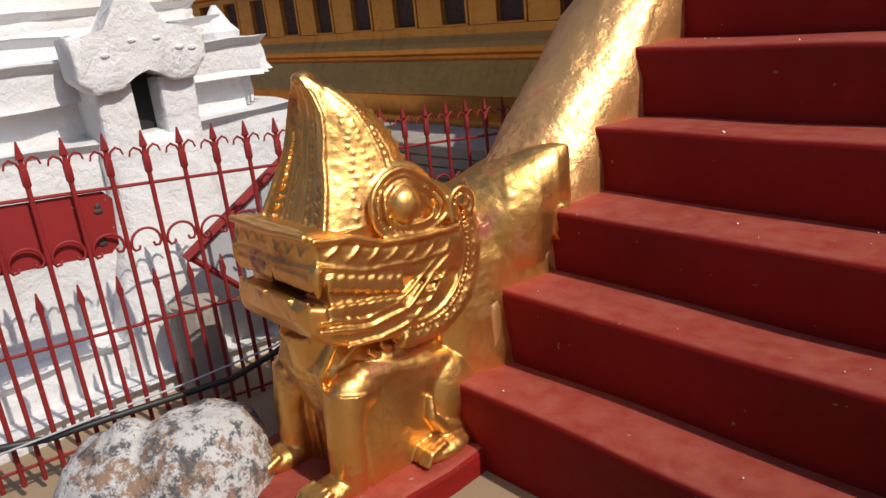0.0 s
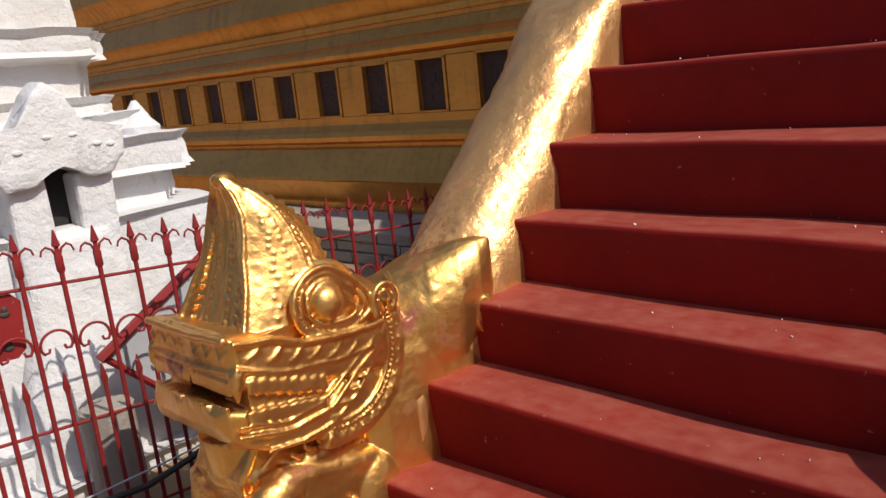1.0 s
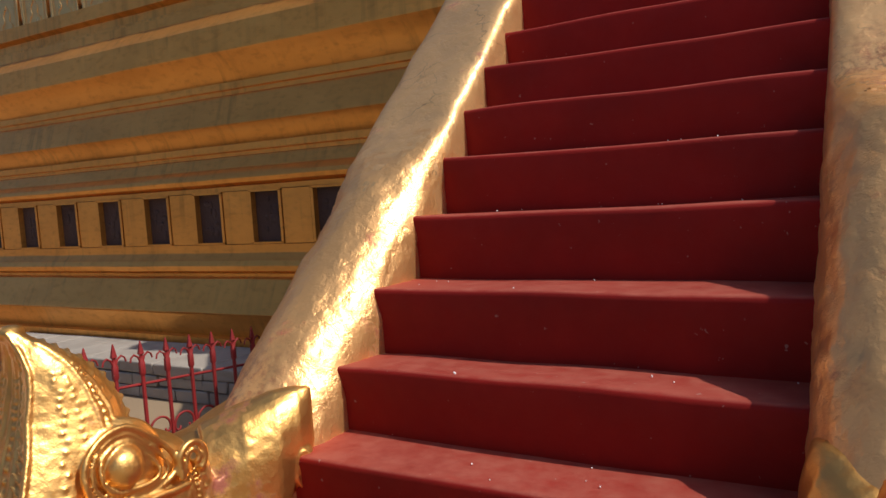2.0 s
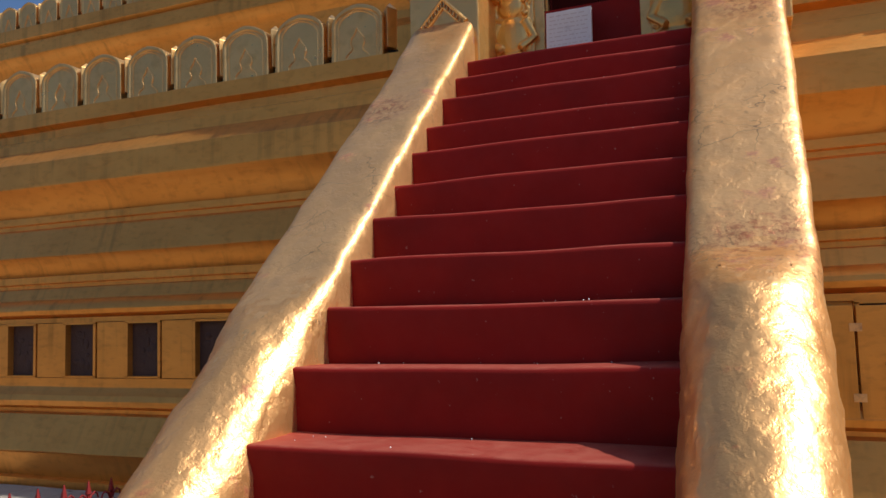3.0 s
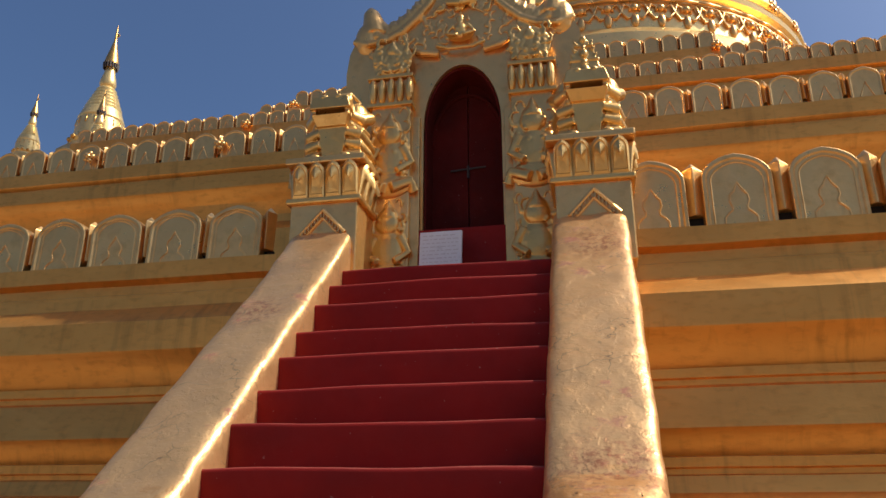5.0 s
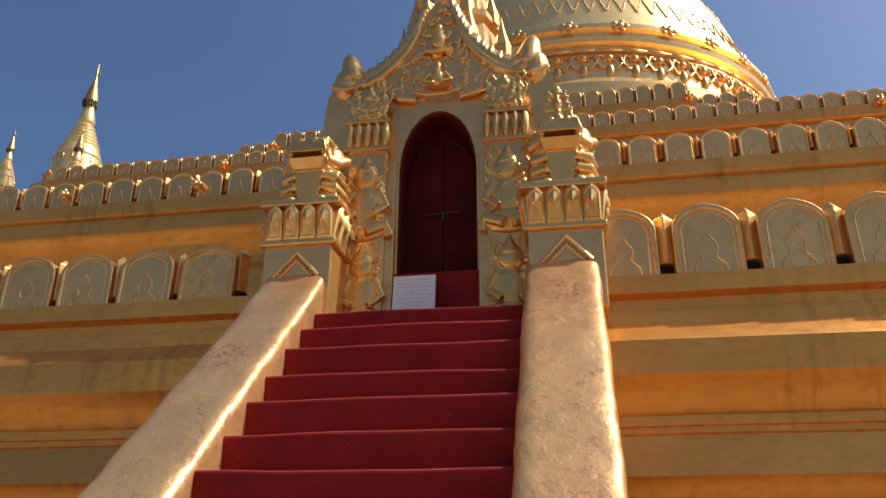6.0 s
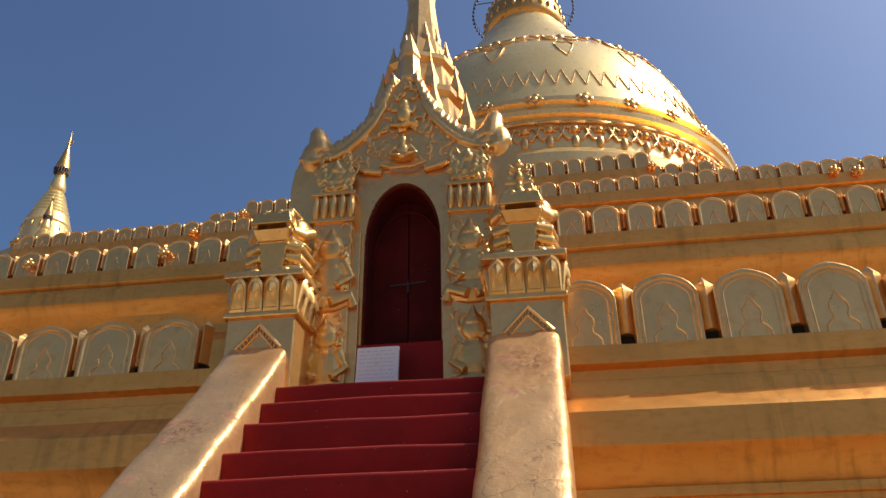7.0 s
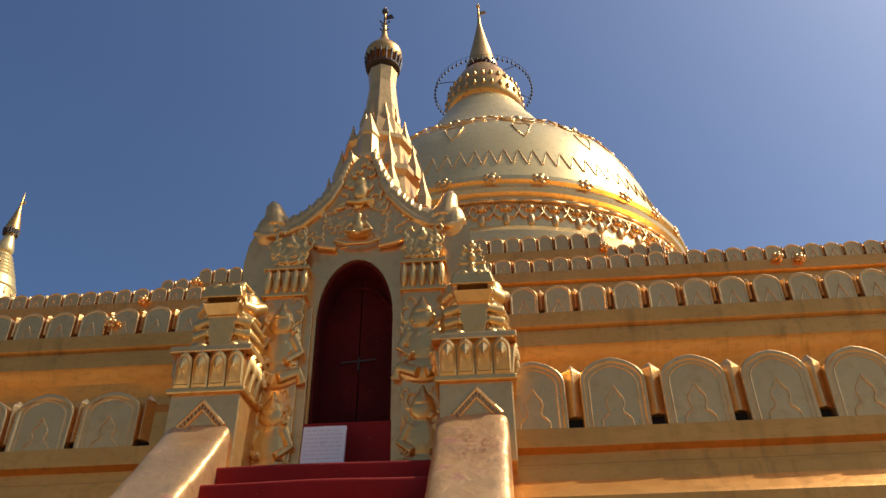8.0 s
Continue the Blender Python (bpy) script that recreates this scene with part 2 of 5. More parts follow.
def framed_leaf(w, h, spring, depth, rim, sink):
    """An arched panel with a raised rim round a sunk field; its foot at the origin, facing -y."""
    bm = bmesh.new()
    outer = arch(w, h, spring)
    mid = arch(w - 0.007, h - 0.008, spring)
    inner = arch(w - rim, h - rim * 1.25, spring)
    field = arch(w - rim - 0.012, h - rim * 1.25 - 0.014, spring)
    loops = [(outer, depth), (outer, 0.007), (mid, 0.0), (inner, 0.0), (field, sink)]
    rings = [[bm.verts.new((x, y, z)) for x, z in o] for o, y in loops]
    n = len(outer)
    for a, b in zip(rings, rings[1:]):
        for k in range(n):
            bm.faces.new((a[k], a[(k + 1) % n], b[(k + 1) % n], b[k]))
    bm.faces.new(rings[0])
    bm.faces.new(rings[-1][::-1])
    return bm

# ---- ground ----
GZ = -0.06
bm = bmesh.new()
bmesh.ops.create_grid(bm, x_segments=60, y_segments=60, size=1.0, matrix=Matrix.Translation((0, 0, GZ)) @ Matrix.Diagonal((900, 900, 1, 1)))
tagged(part("ground", bm, GROUND), "dusty brown paved temple courtyard", "ground", kind="structure")

# ---- stepped terraces of the stupa ----
BASE_PROFILE = [
    (6.5, 3.845), (4.12, 3.845), (4.12, 3.7), (4.19, 3.665), (4.19, 3.585), (4.15, 3.57), (4.15, 3.53), (4.13, 3.525), (4.085, 3.52),
    (4.08, 3.43), (3.95, 3.305), (3.925, 3.275), (3.915, 3.03), (3.945, 3), (4.015, 2.94), (4.065, 2.86), (4.095, 2.765), (4.035, 2.755), (4.035, 2.69),
    (4.06, 2.68), (4.06, 2.64), (4.035, 2.62), (3.945, 2.345), (3.975, 2.32), (4.025, 2.25), (4.055, 2.165), (3.995, 2.155), (3.995, 2.09),
    (4.025, 2.08), (4.025, 2.045), (4.005, 2.035), (3.955, 1.925), (3.915, 1.905), (3.875, 1.86), (3.865, 1.825), (3.88, 1.785), (3.925, 1.755),
    (3.9, 1.75), (3.9, 1.705), (3.935, 1.7), (3.935, 1.205), (3.865, 1.195), (3.865, 1.115), (3.845, 1.08), (3.805, 1.045), (3.785, 0.995),
    (3.805, 0.945), (3.855, 0.915), (3.855, 0.885), (3.795, 0.87), (3.655, 0.56), (3.675, 0.54), (3.715, 0.43), (3.755, 0.32), (3.685, 0.31),
    (3.685, 0.23), (3.635, 0.22), (3.635, 0.12), (3.555, 0.11), (3.555, -0.36), (6.5, -0.36)]
for xa, xb in ((-14.0, -0.12), (1.70, 15.0)):
    bm = bmesh.new()
    sweep_x(bm, BASE_PROFILE, xa, xb, 28, 0.006)
    tagged(part("wall_terrace_lower", bm, GOLD_WALL, smooth=True, angle=25), "gold-painted stupa base with stepped mouldings", "wall", kind="structure")


# unseen grey slabs, added so the terrace tops bounce less orange light upwards
for xa, xb in ((-14.0, -0.3), (1.9, 15.0)):
    tagged(part("floor_bounce_cut", boxed(xa, xb, 4.34, 6.38, 3.849, 3.861), OLD_STONE), "unseen grey slab added on the lower terrace to cut orange bounce light", "floor", kind="structure")


def tier(name, y, z0, z1, x0, x1, depth=3.0):
    """A terrace wall: fascia, cavetto and sloping neck below its parapet."""
    h = z1 - z0
    p = [(y + depth, z1), (y, z1), (y, z1 - 0.17), (y + 0.05, z1 - 0.21), (y + 0.05, z1 - 0.26), (y - 0.02, z1 - 0.28), (y - 0.02, z1 - 0.44), (y + 0.04, z1 - 0.48), (y + 0.12, z1 - 0.60),
         (y + 0.15, z1 - 0.78), (y + 0.1, z1 - 0.8), (y + 0.1, z1 - 0.9), (y - 0.05, z1 - 1.05), (y - 0.05, z0), (y + depth, z0)]
    b = bmesh.new()
    sweep_x(b, p, x0, x1, max(6, int((x1 - x0) * 2)), 0.005, y)
    return tagged(part(name, b, GOLD_WALL, smooth=True, angle=25), "gold-painted upper terrace wall with curved cornice", "wall", kind="structure")


tier("wall_terrace_middle", 6.45, 3.8, 6.08, -12.5, 13.5)
# the upper terraces step back towards their corners
UPPER = ((-6.4, 0.6, 8.21), (0.6, 9.5, 7.95))
CROWN = ((-3.75, -2.85, 9.32), (-2.85, 0.3, 9.03), (0.3, 3.9, 8.60), (3.9, 4.95, 9.0), (4.95, 6.65, 9.38))
for x0, x1, y in UPPER:
    tier("wall_terrace_upper", y, 5.9, 7.55, x0, x1)
for x0, x1, y in CROWN:
    tier("wall_terrace_crown", y, 7.3, 8.33, x0, x1, 2.2)

# ---- parapets: rows of arched leaves with small points in the gaps ----
def leaf_mesh(w, h, depth, rim, sink, figure):
    b = framed_leaf(w, h, h * 0.66, depth, rim * 0.55, sink * 0.45)
    k = sink * 0.45
    if figure == "seated":
        inner = arch(w * 0.74, h * 0.86, h * 0.60)
        tube(b, [(x, k, z + 0.01) for x, z in inner], 0.007, 5)
        side = [(0.46, 0.02), (0.45, 0.10), (0.34, 0.16), (0.22, 0.20), (0.20, 0.25), (0.27, 0.33), (0.24, 0.41), (0.12, 0.48), (0.0, 0.58)]
        tube(b, [(-x * w, k, z * h) for x, z in side] + [(x * w, k, z * h) for x, z in reversed(side[:-1])], 0.0085, 6)
    elif figure == "chevron":
        tube(b, [(-w * 0.42, k, 0.02), (0, k, h * 0.5), (w * 0.42, k, 0.02)], 0.010, 5)
    return finish(b, "leaf", GOLD_PALE)


def point_mesh(w, h, depth):
    """A pier of diamond section with a pyramid top."""
    b = bmesh.new()
    ring = [(-w, depth), (0, 0), (w, depth), (0, depth * 2)]
    lo = [b.verts.new((x, y, 0)) for x, y in ring]
    hi = [b.verts.new((x * 1.12, y + (y - depth) * 0.12, h * f)) for (x, y), f in zip(ring, (0.84, 0.86, 0.84, 0.86))]
    tip = b.verts.new((0, depth * 0.9, h))
    for k in range(4):
        n = (k + 1) % 4
        b.faces.new((lo[k], lo[n], hi[n], hi[k]))
        b.faces.new((hi[k], hi[n], tip))
    b.faces.new(lo[::-1])
    bmesh.ops.bevel(b, geom=list(b.edges), offset=w * 0.07, segments=1, affect="EDGES")
    return finish(b, "point", GOLD_PALE)


def parapet(name, label, y, z, x0, x1, step, w, h, depth, figure, gap, start):
    top = empty(name, pose(0, y, z), label, "parapet", kind="structure")
    leaf = leaf_mesh(w, h, depth, w * 0.20, 0.028 if w > 0.2 else 0.018, figure)
    low = leaf_mesh(w, h * 0.985, depth, w * 0.20, 0.028 if w > 0.2 else 0.018, figure)
    tip = point_mesh(gap * 1.25, h * 0.78, depth * 0.5)
    # near-black box paints in the shadow inside the drain opening between leaves
    drain_shade = finish(boxed(-gap * 0.95, gap * 0.95, depth * 0.7, depth * 0.95, 0.0, h * 0.17), "drain_shade", DARK)
    n = 0
    rng = random.Random(int(y * 100))
    x = start - step * math.floor((start - x0) / step)
    while x < x1:
        ob = new("leaf", leaf if n % 2 else low)
        ob.parent = top
        ob.matrix_basis = pose(x, rng.uniform(-0.006, 0.006), 0, rng.uniform(-1, 1), rng.uniform(-0.8, 0.8), rng.uniform(-1, 1))
        ob = new("point", tip)
        ob.parent = top
        ob.matrix_basis = pose(x + step / 2, depth * 0.12, h * 0.17, 0, rng.uniform(-1.5, 1.5), rng.uniform(-4, 4))
        ob = new("drain_shade", drain_shade)
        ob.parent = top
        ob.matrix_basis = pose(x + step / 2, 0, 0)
        n += 1
        x += step
    return top


parapet("parapet_lower", "row of gold arched merlons with seated outlines on the lower terrace", 4.14, 3.845, 2.25, 12, 0.637, 0.258, 0.59, 0.14, "seated", 0.062, 2.935)
parapet("parapet_lower", "row of gold arched merlons with seated outlines on the lower terrace", 4.14, 3.83, -9.5, -0.7, 0.568, 0.246, 0.51, 0.14, "seated", 0.044, -1.175)
parapet("parapet_middle", "row of gold arched merlons on the middle terrace", 6.47, 6.08, -12, 13, 0.413, 0.166, 0.39, 0.12, "chevron", 0.034, 2.82)
for x0, x1, y in UPPER:
    parapet("parapet_upper", "row of small gold merlons on the upper terrace", y + 0.02, 7.55, x0 + 0.05, x1 - 0.1, 0.28, 0.120, 0.26, 0.1, "chevron", 0.026, 3.06)
for x0, x1, y in CROWN:
    parapet("parapet_crown", "row of small plain gold merlons below the dome", y + 0.02, 8.33, x0 + 0.05, x1 - 0.1, 0.26, 0.112, 0.31, 0.1, "", 0.024, 3.2)
for x, y, z in ((6.15, 7.90, 7.44), (6.45, 7.90, 7.40), (3.85, 8.56, 8.20), (4.9, 8.96, 8.22), (-3.3, 8.16, 7.44), (-2.9, 8.98, 8.22), (-4.55, 6.40, 6.12), (-2.7, 6.40, 6.12)):
    b = bmesh.new()
    for k in range(5):
        a = 2 * math.pi * k / 5
        ball(b, (0.07 * math.cos(a), 0.0, 0.12 + 0.07 * math.sin(a)), (0.045, 0.05, 0.045), 10)
    ball(b, (0, -0.03, 0.12), 0.05, 10)
    tagged(part("flower_ornament", b, GOLD_PALE, smooth=True, at=pose(x, y, z + 0.03) @ Matrix.Diagonal((0.75, 0.75, 0.75, 1))), "small gilded flower ornament on a terrace corner", "ornament", "terrace flower ornaments")

# ---- windows of the lower wall: dark glazed plaques in gold frames ----
def plaque_window(x0, x1, group="windows in the base wall"):
    top = empty("wall_plaque", pose((x0 + x1) / 2, 3.935, 1.21), "dark glazed square plaque set in gold wall", "plaque", group)
    w = (x1 - x0) / 2
    part("plaque", boxed(-w, w, -0.012, 0.01, 0.0, 0.475), DARK_STONE, top, "dark glazed relief plaque")
    b = bmesh.new()
    for a, c, e, g in ((-w - 0.03, -w, -0.004, 0.485), (w, w + 0.03, -0.004, 0.485), (-w - 0.03, w + 0.03, 0.475, 0.495), (-w - 0.03, w + 0.03, -0.012, 0.004)):
        box(b, a, c, -0.075, 0.004, e, g)
    part("frame", b, GOLD_WALL, top)
    b = bmesh.new()
    rng = random.Random(int(x0 * 77))
    for k in range(9):
        ball(b, (rng.uniform(-w * 0.6, w * 0.6), -0.012, rng.uniform(0.08, 0.4)), (rng.uniform(0.02, 0.05), 0.012, rng.uniform(0.02, 0.06)), 8)
    tagged(part("relief", b, DARK_STONE, top), kind="stuff")
    return top


for k in range(16):
    c = -2.465 - 0.75 * k
    plaque_window(c - 0.175, c + 0.165)
for k in range(10):
    c = 2.567 + 0.75 * k
    plaque_window(c - 0.175, c + 0.165)
# a panel between the plaques stands proud of the wall
b0 = bmesh.new()
for a in [-2.465 - 0.75 * k - 0.38 for k in range(16)] + [2.567 + 0.75 * k + 0.37 for k in range(9)]:
    box(b0, a - 0.165, a + 0.165, 3.87, 3.945, 1.20, 1.70)
tagged(part("trim_piers", b0, GOLD_WALL), "gold piers between the wall plaques", "trim", kind="structure")

# folded wooden shutter in front of one plaque
top = empty("shutter", pose(2.2, 3.815, 1.0), "gold-painted wooden double shutter standing open against the wall", "shutter")
leaf1 = part("leaf", boxed(-0.2, 0.148, -0.03, 0.0, 0.0, 0.68, bevel=0.004), GOLD_WALL, top)
leaf2 = part("leaf", boxed(0.160, 0.385, -0.03, 0.0, 0.0, 0.675, bevel=0.004), GOLD_WALL, top)
for z in (0.1, 0.52):
    part("hinge", boxed(0.120, 0.19, -0.036, -0.03, z, z + 0.05), GOLD_RAIL, top, "worn metal hinge")
tube(b0 := bmesh.new(), [(0.30, -0.04, 0.33), (0.40, -0.05, 0.31), (0.45, -0.045, 0.31)], 0.012)
part("latch", b0, IRON, top, "dark iron latch")

# ---- the staircase ----
NOSE = [(0.05, 0.25), (0.274, 0.515), (0.507, 0.747), (0.786, 0.985), (1.039, 1.238), (1.351, 1.502), (1.604, 1.745), (1.844, 1.972), (2.093, 2.203), (2.358, 2.416),
        (2.60, 2.640), (2.851, 2.848), (3.105, 3.089), (3.36, 3.300), (3.612, 3.489)]
SX0, SX1 = -0.03, 1.62
stair = empty("staircase", pose(0, 0, 0), "steep flight of red-painted cement steps with dusty treads", "staircase", kind="structure")
for k, (y, z) in enumerate(NOSE):
    zb = NOSE[k - 1][1] - 0.05 if k else GZ - 0.2
    ye = NOSE[k + 1][0] + 0.06 if k + 1 < len(NOSE) else 4.75
    left = SX0 - (0.07 if k == 0 else 0.06 if k == 1 else 0.0)
    prof = [(ye, zb), (y + 0.012, zb), (y + 0.006, z - 0.10), (y, z - 0.022), (y + 0.003, z - 0.010), (y + 0.010, z - 0.002), (y + 0.022, z), (ye, z - 0.004)]
    bm = bmesh.new()
    sweep_x(bm, prof, left, SX1, 34, 0.013, k * 7.3)
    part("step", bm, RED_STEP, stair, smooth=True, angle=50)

# ---- rounded balustrades ----
def balustrade(name, label, inner, side, w_low, w_top, swell):
    """side: -1 the far rail, 1 the near one; inner: x of its stair face."""
    bm = bmesh.new()
    rows = []
    n, m = 170, 56
    for i in range(n + 1):
        f = i / n
        y = 0.22 + (3.86 - 0.22) * f
        line = 0.20 + 0.912 * y
        k = max(0.0, min(1.0, (y - 1.35) / 0.35))
        power = 2.05 + 4.0 * k
        tall = 1.35 - 0.45 * k
        w = w_low + (w_top - w_low) * f
        e = max(0.0, min(1.0, (y - 0.30) / 0.42))
        hw = w / 2
        lift = 0.175 + swell * (1 - k) + 0.05 * max(0.0, (f - 0.85) / 0.15)
        c = inner + side * hw
        hw *= 0.72 + 0.28 * e * e * (3 - 2 * e)
        row = []
        for j in range(m + 1):
            a = math.pi * j / m
            ca, sa = math.cos(a), math.sin(a)
            px = c + hw * math.copysign(abs(ca) ** (2 / power), ca) * 1.0
            pz = line + lift - hw * tall + hw * tall * abs(sa) ** (2 / power)
            v = noise.noise_vector((px * 4, y * 4, pz * 4)) * 0.012 + noise.noise_vector((px * 13, y * 13, pz * 13)) * (0.007 - 0.004 * k) + noise.noise_vector((px * 34, y * 34, pz * 34)) * (0.005 - 0.004 * k)
            row.append(bm.verts.new((px + v.x, y + v.y * 0.3, pz + v.z)))
        for s, at in ((1, len(row)), (-1, 0)):
            e = row[-1] if s == 1 else row[0]
            row.insert(at, bm.verts.new((e.co.x, y, line - 1.0)))
        rows.append(row)
    for a, b in zip(rows, rows[1:]):
        for j in range(len(a) - 1):
            bm.faces.new((a[j], a[j + 1], b[j + 1], b[j]))
    bm.faces.new(rows[0])
    bm.faces.new(rows[-1][::-1])
    for f in bm.faces:
        c = f.calc_center_median()
        if c.y + 0.30 * noise.noise(c * 3) + 0.25 * noise.noise(c * 21) + 0.18 * noise.noise(c * 60) < 1.5:
            f.material_index = 1
    top = empty(name, pose(0, 0, 0), label, "balustrade", "stair balustrades")
    for index, nm, mat, lab in ((0, "rail", GOLD_RAIL, "pale worn gold upper rail"), (1, "foot", GOLD_FOOT, "bright regilded wrinkled foot")):
        own = bm.copy()
        bmesh.ops.delete(own, geom=[f for f in own.faces if f.material_index != index], context="FACES")
        for f in own.faces:
            f.material_index = 0
        part(nm, own, mat, top, lab, smooth=True)
    bm.free()
    return top


balustrade("balustrade", "rounded gilded stair balustrade, rough and worn near its foot", 0.0, -1, 0.47, 0.50, 0.07)
balustrade("balustrade", "rounded gilded stair balustrade with red scuffs on its crown", 1.54, 1, 0.44, 0.55, 0.18)

# ---- newel pedestals at the head of the balustrades ----
def newel(x0, x1):
    w = (x1 - x0) / 2
    top = empty("newel_pedestal", pose((x0 + x1) / 2, 3.78, 3.5), "gilded pedestal with lotus-leaf band and pediment at the stair head", "pedestal", "stair head pedestals")
    part("shaft", boxed(-w, w, 0.0, 0.62, 0.0, 0.62, bevel=0.012), GOLD_PALE, top)
    part("lower_cornice", boxed(-w - 0.035, w + 0.035, -0.035, 0.655, 0.615, 0.665, bevel=0.014), GOLD_RELIEF, top)
    part("band", boxed(-w + 0.01, w - 0.01, 0.02, 0.6, 0.66, 0.98), GOLD_RELIEF, top)
    g = bmesh.new()
    hw = w / 4 - 0.003
    rings = []
    for o, y in ((1.0, 0.05), (1.0, 0.0), (0.80, -0.012), (0.72, -0.004), (0.45, -0.016), (0.0, -0.020)):
        rings.append([g.verts.new((x * max(o, 0.02), y - 0.045 * (z / 0.28) ** 2, 0.14 + (z - 0.14) * max(o, 0.02))) for x, z in arch(hw, 0.30, 0.21, 5, 0.4)])
    for p, q in zip(rings, rings[1:]):
        for k in range(len(p)):
            g.faces.new((p[k], p[(k + 1) % len(p)], q[(k + 1) % len(p)], q[k]))
    g.faces.new(rings[0])
    g.faces.new(rings[-1][::-1])
    leaf = finish(g, "leaf", GOLD_RELIEF, True, 35)
    for k in range(4):
        ob = new("leaf", leaf)
        ob.parent = top
        ob.matrix_basis = pose(-w + (k + 0.5) * w / 2, 0.0, 0.668)
    for k in range(4):
        for s in (-1, 1):
            ob = new("leaf", leaf)
            ob.parent = top
            ob.matrix_basis = pose(s * w, 0.08 + k * 0.15, 0.668, 0, 0, s * 90)
    part("upper_cornice", boxed(-w - 0.055, w + 0.055, -0.055, 0.675, 0.955, 1.015, bevel=0.012), GOLD_PALE, top)
    b = bmesh.new()
    for s in (-1, 1):
        tube(b, [(s * w * 0.66, -0.006, 0.36), (0, -0.012, 0.555)], 0.016, 6)
        tube(b, [(s * w * 0.60, -0.004, 0.31), (0, -0.008, 0.49)], 0.010, 6)
        for k in range(7):
            f = (k + 0.5) / 7 * 0.62
            tube(b, [(s * w * f, -0.010, 0.55 - 0.29 * f), (s * w * f, -0.014, 0.50 - 0.29 * f)], 0.009, 5)
    part("pediment", b, GOLD_PALE, top, "small zigzag pediment in relief")
    return top


newel(1.575, 2.135)
newel(-0.515, 0.04)

def fused(me, voxel, rounds):
    """A mesh of overlapping solids turned into one smooth cast form."""
    ob = new("form", me)
    rm = ob.modifiers.new("fuse", "REMESH")
    rm.mode, rm.voxel_size, rm.use_smooth_shade = "VOXEL", voxel, True
    sm = ob.modifiers.new("soften", "SMOOTH")
    sm.factor, sm.iterations = 0.5, rounds
    done = bpy.data.meshes.new_from_object(ob.evaluated_get(bpy.context.evaluated_depsgraph_get()))
    bpy.data.objects.remove(ob)
    done.polygons.foreach_set("use_smooth", [True] * len(done.polygons))
    return done


# ---- the shrine doorway at the head of the stair ----
shrine = empty("shrine", pose(0.785, 4.22, 3.49), "gilded shrine porch with arched red doorway, gable and spire", "shrine")
# body with the arched opening cut through its front
open_pts = [(0.345 * math.cos(a), 1.53 + 0.60 * math.sin(a)) for a in [math.pi * k / 16 for k in range(17)]]
gable = [(-1.02, 0.0), (-1.03, 1.75), (-1.075, 1.95), (-1.085, 2.15), (-1.06, 2.36), (-0.98, 2.56), (-0.92, 2.74), (-0.86, 2.80), (-0.78, 2.68), (-0.68, 2.58), (-0.55, 2.66), (-0.42, 2.78), (-0.30, 2.94), (-0.2, 3.16),
         (0.0, 3.4)]
gable = gable + [(-x, z) for x, z in reversed(gable[:-1])]
bm = bmesh.new()
outer = [bm.verts.new((x, 0.10, z)) for x, z in gable]
hole = [bm.verts.new((x, 0.10, z)) for x, z in [(0.345, 0.0)] + open_pts + [(-0.345, 0.0)]]
edges = [bm.edges.new((outer[k], outer[k + 1])) for k in range(len(outer) - 1)] + [bm.edges.new((hole[k], hole[k + 1])) for k in range(len(hole) - 1)]
edges += [bm.edges.new((outer[0], hole[-1])), bm.edges.new((outer[-1], hole[0]))]
bmesh.ops.triangle_fill(bm, use_beauty=True, use_dissolve=True, edges=edges)
ext = bmesh.ops.extrude_face_region(bm, geom=list(bm.faces))
bmesh.ops.translate(bm, verts=[g for g in ext["geom"] if isinstance(g, bmesh.types.BMVert)], vec=(0, 0.30, 0))
part("front", bm, GOLD_PALE, shrine)
part("body", boxed(-0.98, 0.98, 0.62, 1.9, 0.0, 2.3, bevel=0.03), GOLD_PALE, shrine)
for s in (-1, 1):
    part("side_wall", boxed(min(s * 0.40, s * 1.0), max(s * 0.40, s * 1.0), 0.398, 0.63, 0.0, 2.25), GOLD_PALE, shrine)
b = boxed(-0.84, 0.84, 0.42, 1.75, 2.29, 2.50, bevel=0.04)
box(b, -0.66, 0.66, 0.44, 1.5, 2.48, 2.75, bevel=0.04)
part("roof", b, GOLD_PALE, shrine)
# sill, lining and door leaves
part("sill", boxed(-0.37, 0.37, 0.035, 0.6, -0.02, 0.53, bevel=0.01), RED_STEP, shrine, "red-painted raised sill")
dl = part("door_leaf", boxed(-0.34, -0.004, 0.42, 0.46, 0.50, 2.18, bevel=0.004), RED_DOOR, shrine, "dark red wooden door leaf")
dr = part("door_leaf", boxed(0.004, 0.34, 0.42, 0.46, 0.50, 2.18, bevel=0.004), RED_DOOR, shrine, "dark red wooden door leaf")
b = bmesh.new()
tube(b, [(0.33 * math.cos(a), 0.41, 1.47 + 0.52 * math.sin(a)) for a in [math.pi * k / 14 for k in range(15)]], 0.022, 6)
part("door_arch", b, RED_DOOR, shrine, "dark red arched door frame")
b = bmesh.new()
tube(b, [(-0.16, 0.40, 1.22), (0.16, 0.40, 1.24)], 0.009, 6)
tube(b, [(0.0, 0.40, 1.26), (0.0, 0.40, 1.14)], 0.012, 6)
part("door_bolt", b, IRON, shrine, "dark iron bolt and padlock")
b = bmesh.new()
rim = [(0.341, 0.0)] + [(0.341 * math.cos(a), 1.53 + 0.596 * math.sin(a)) for a in [math.pi * k / 24 for k in range(25)]] + [(-0.341, 0.0)]
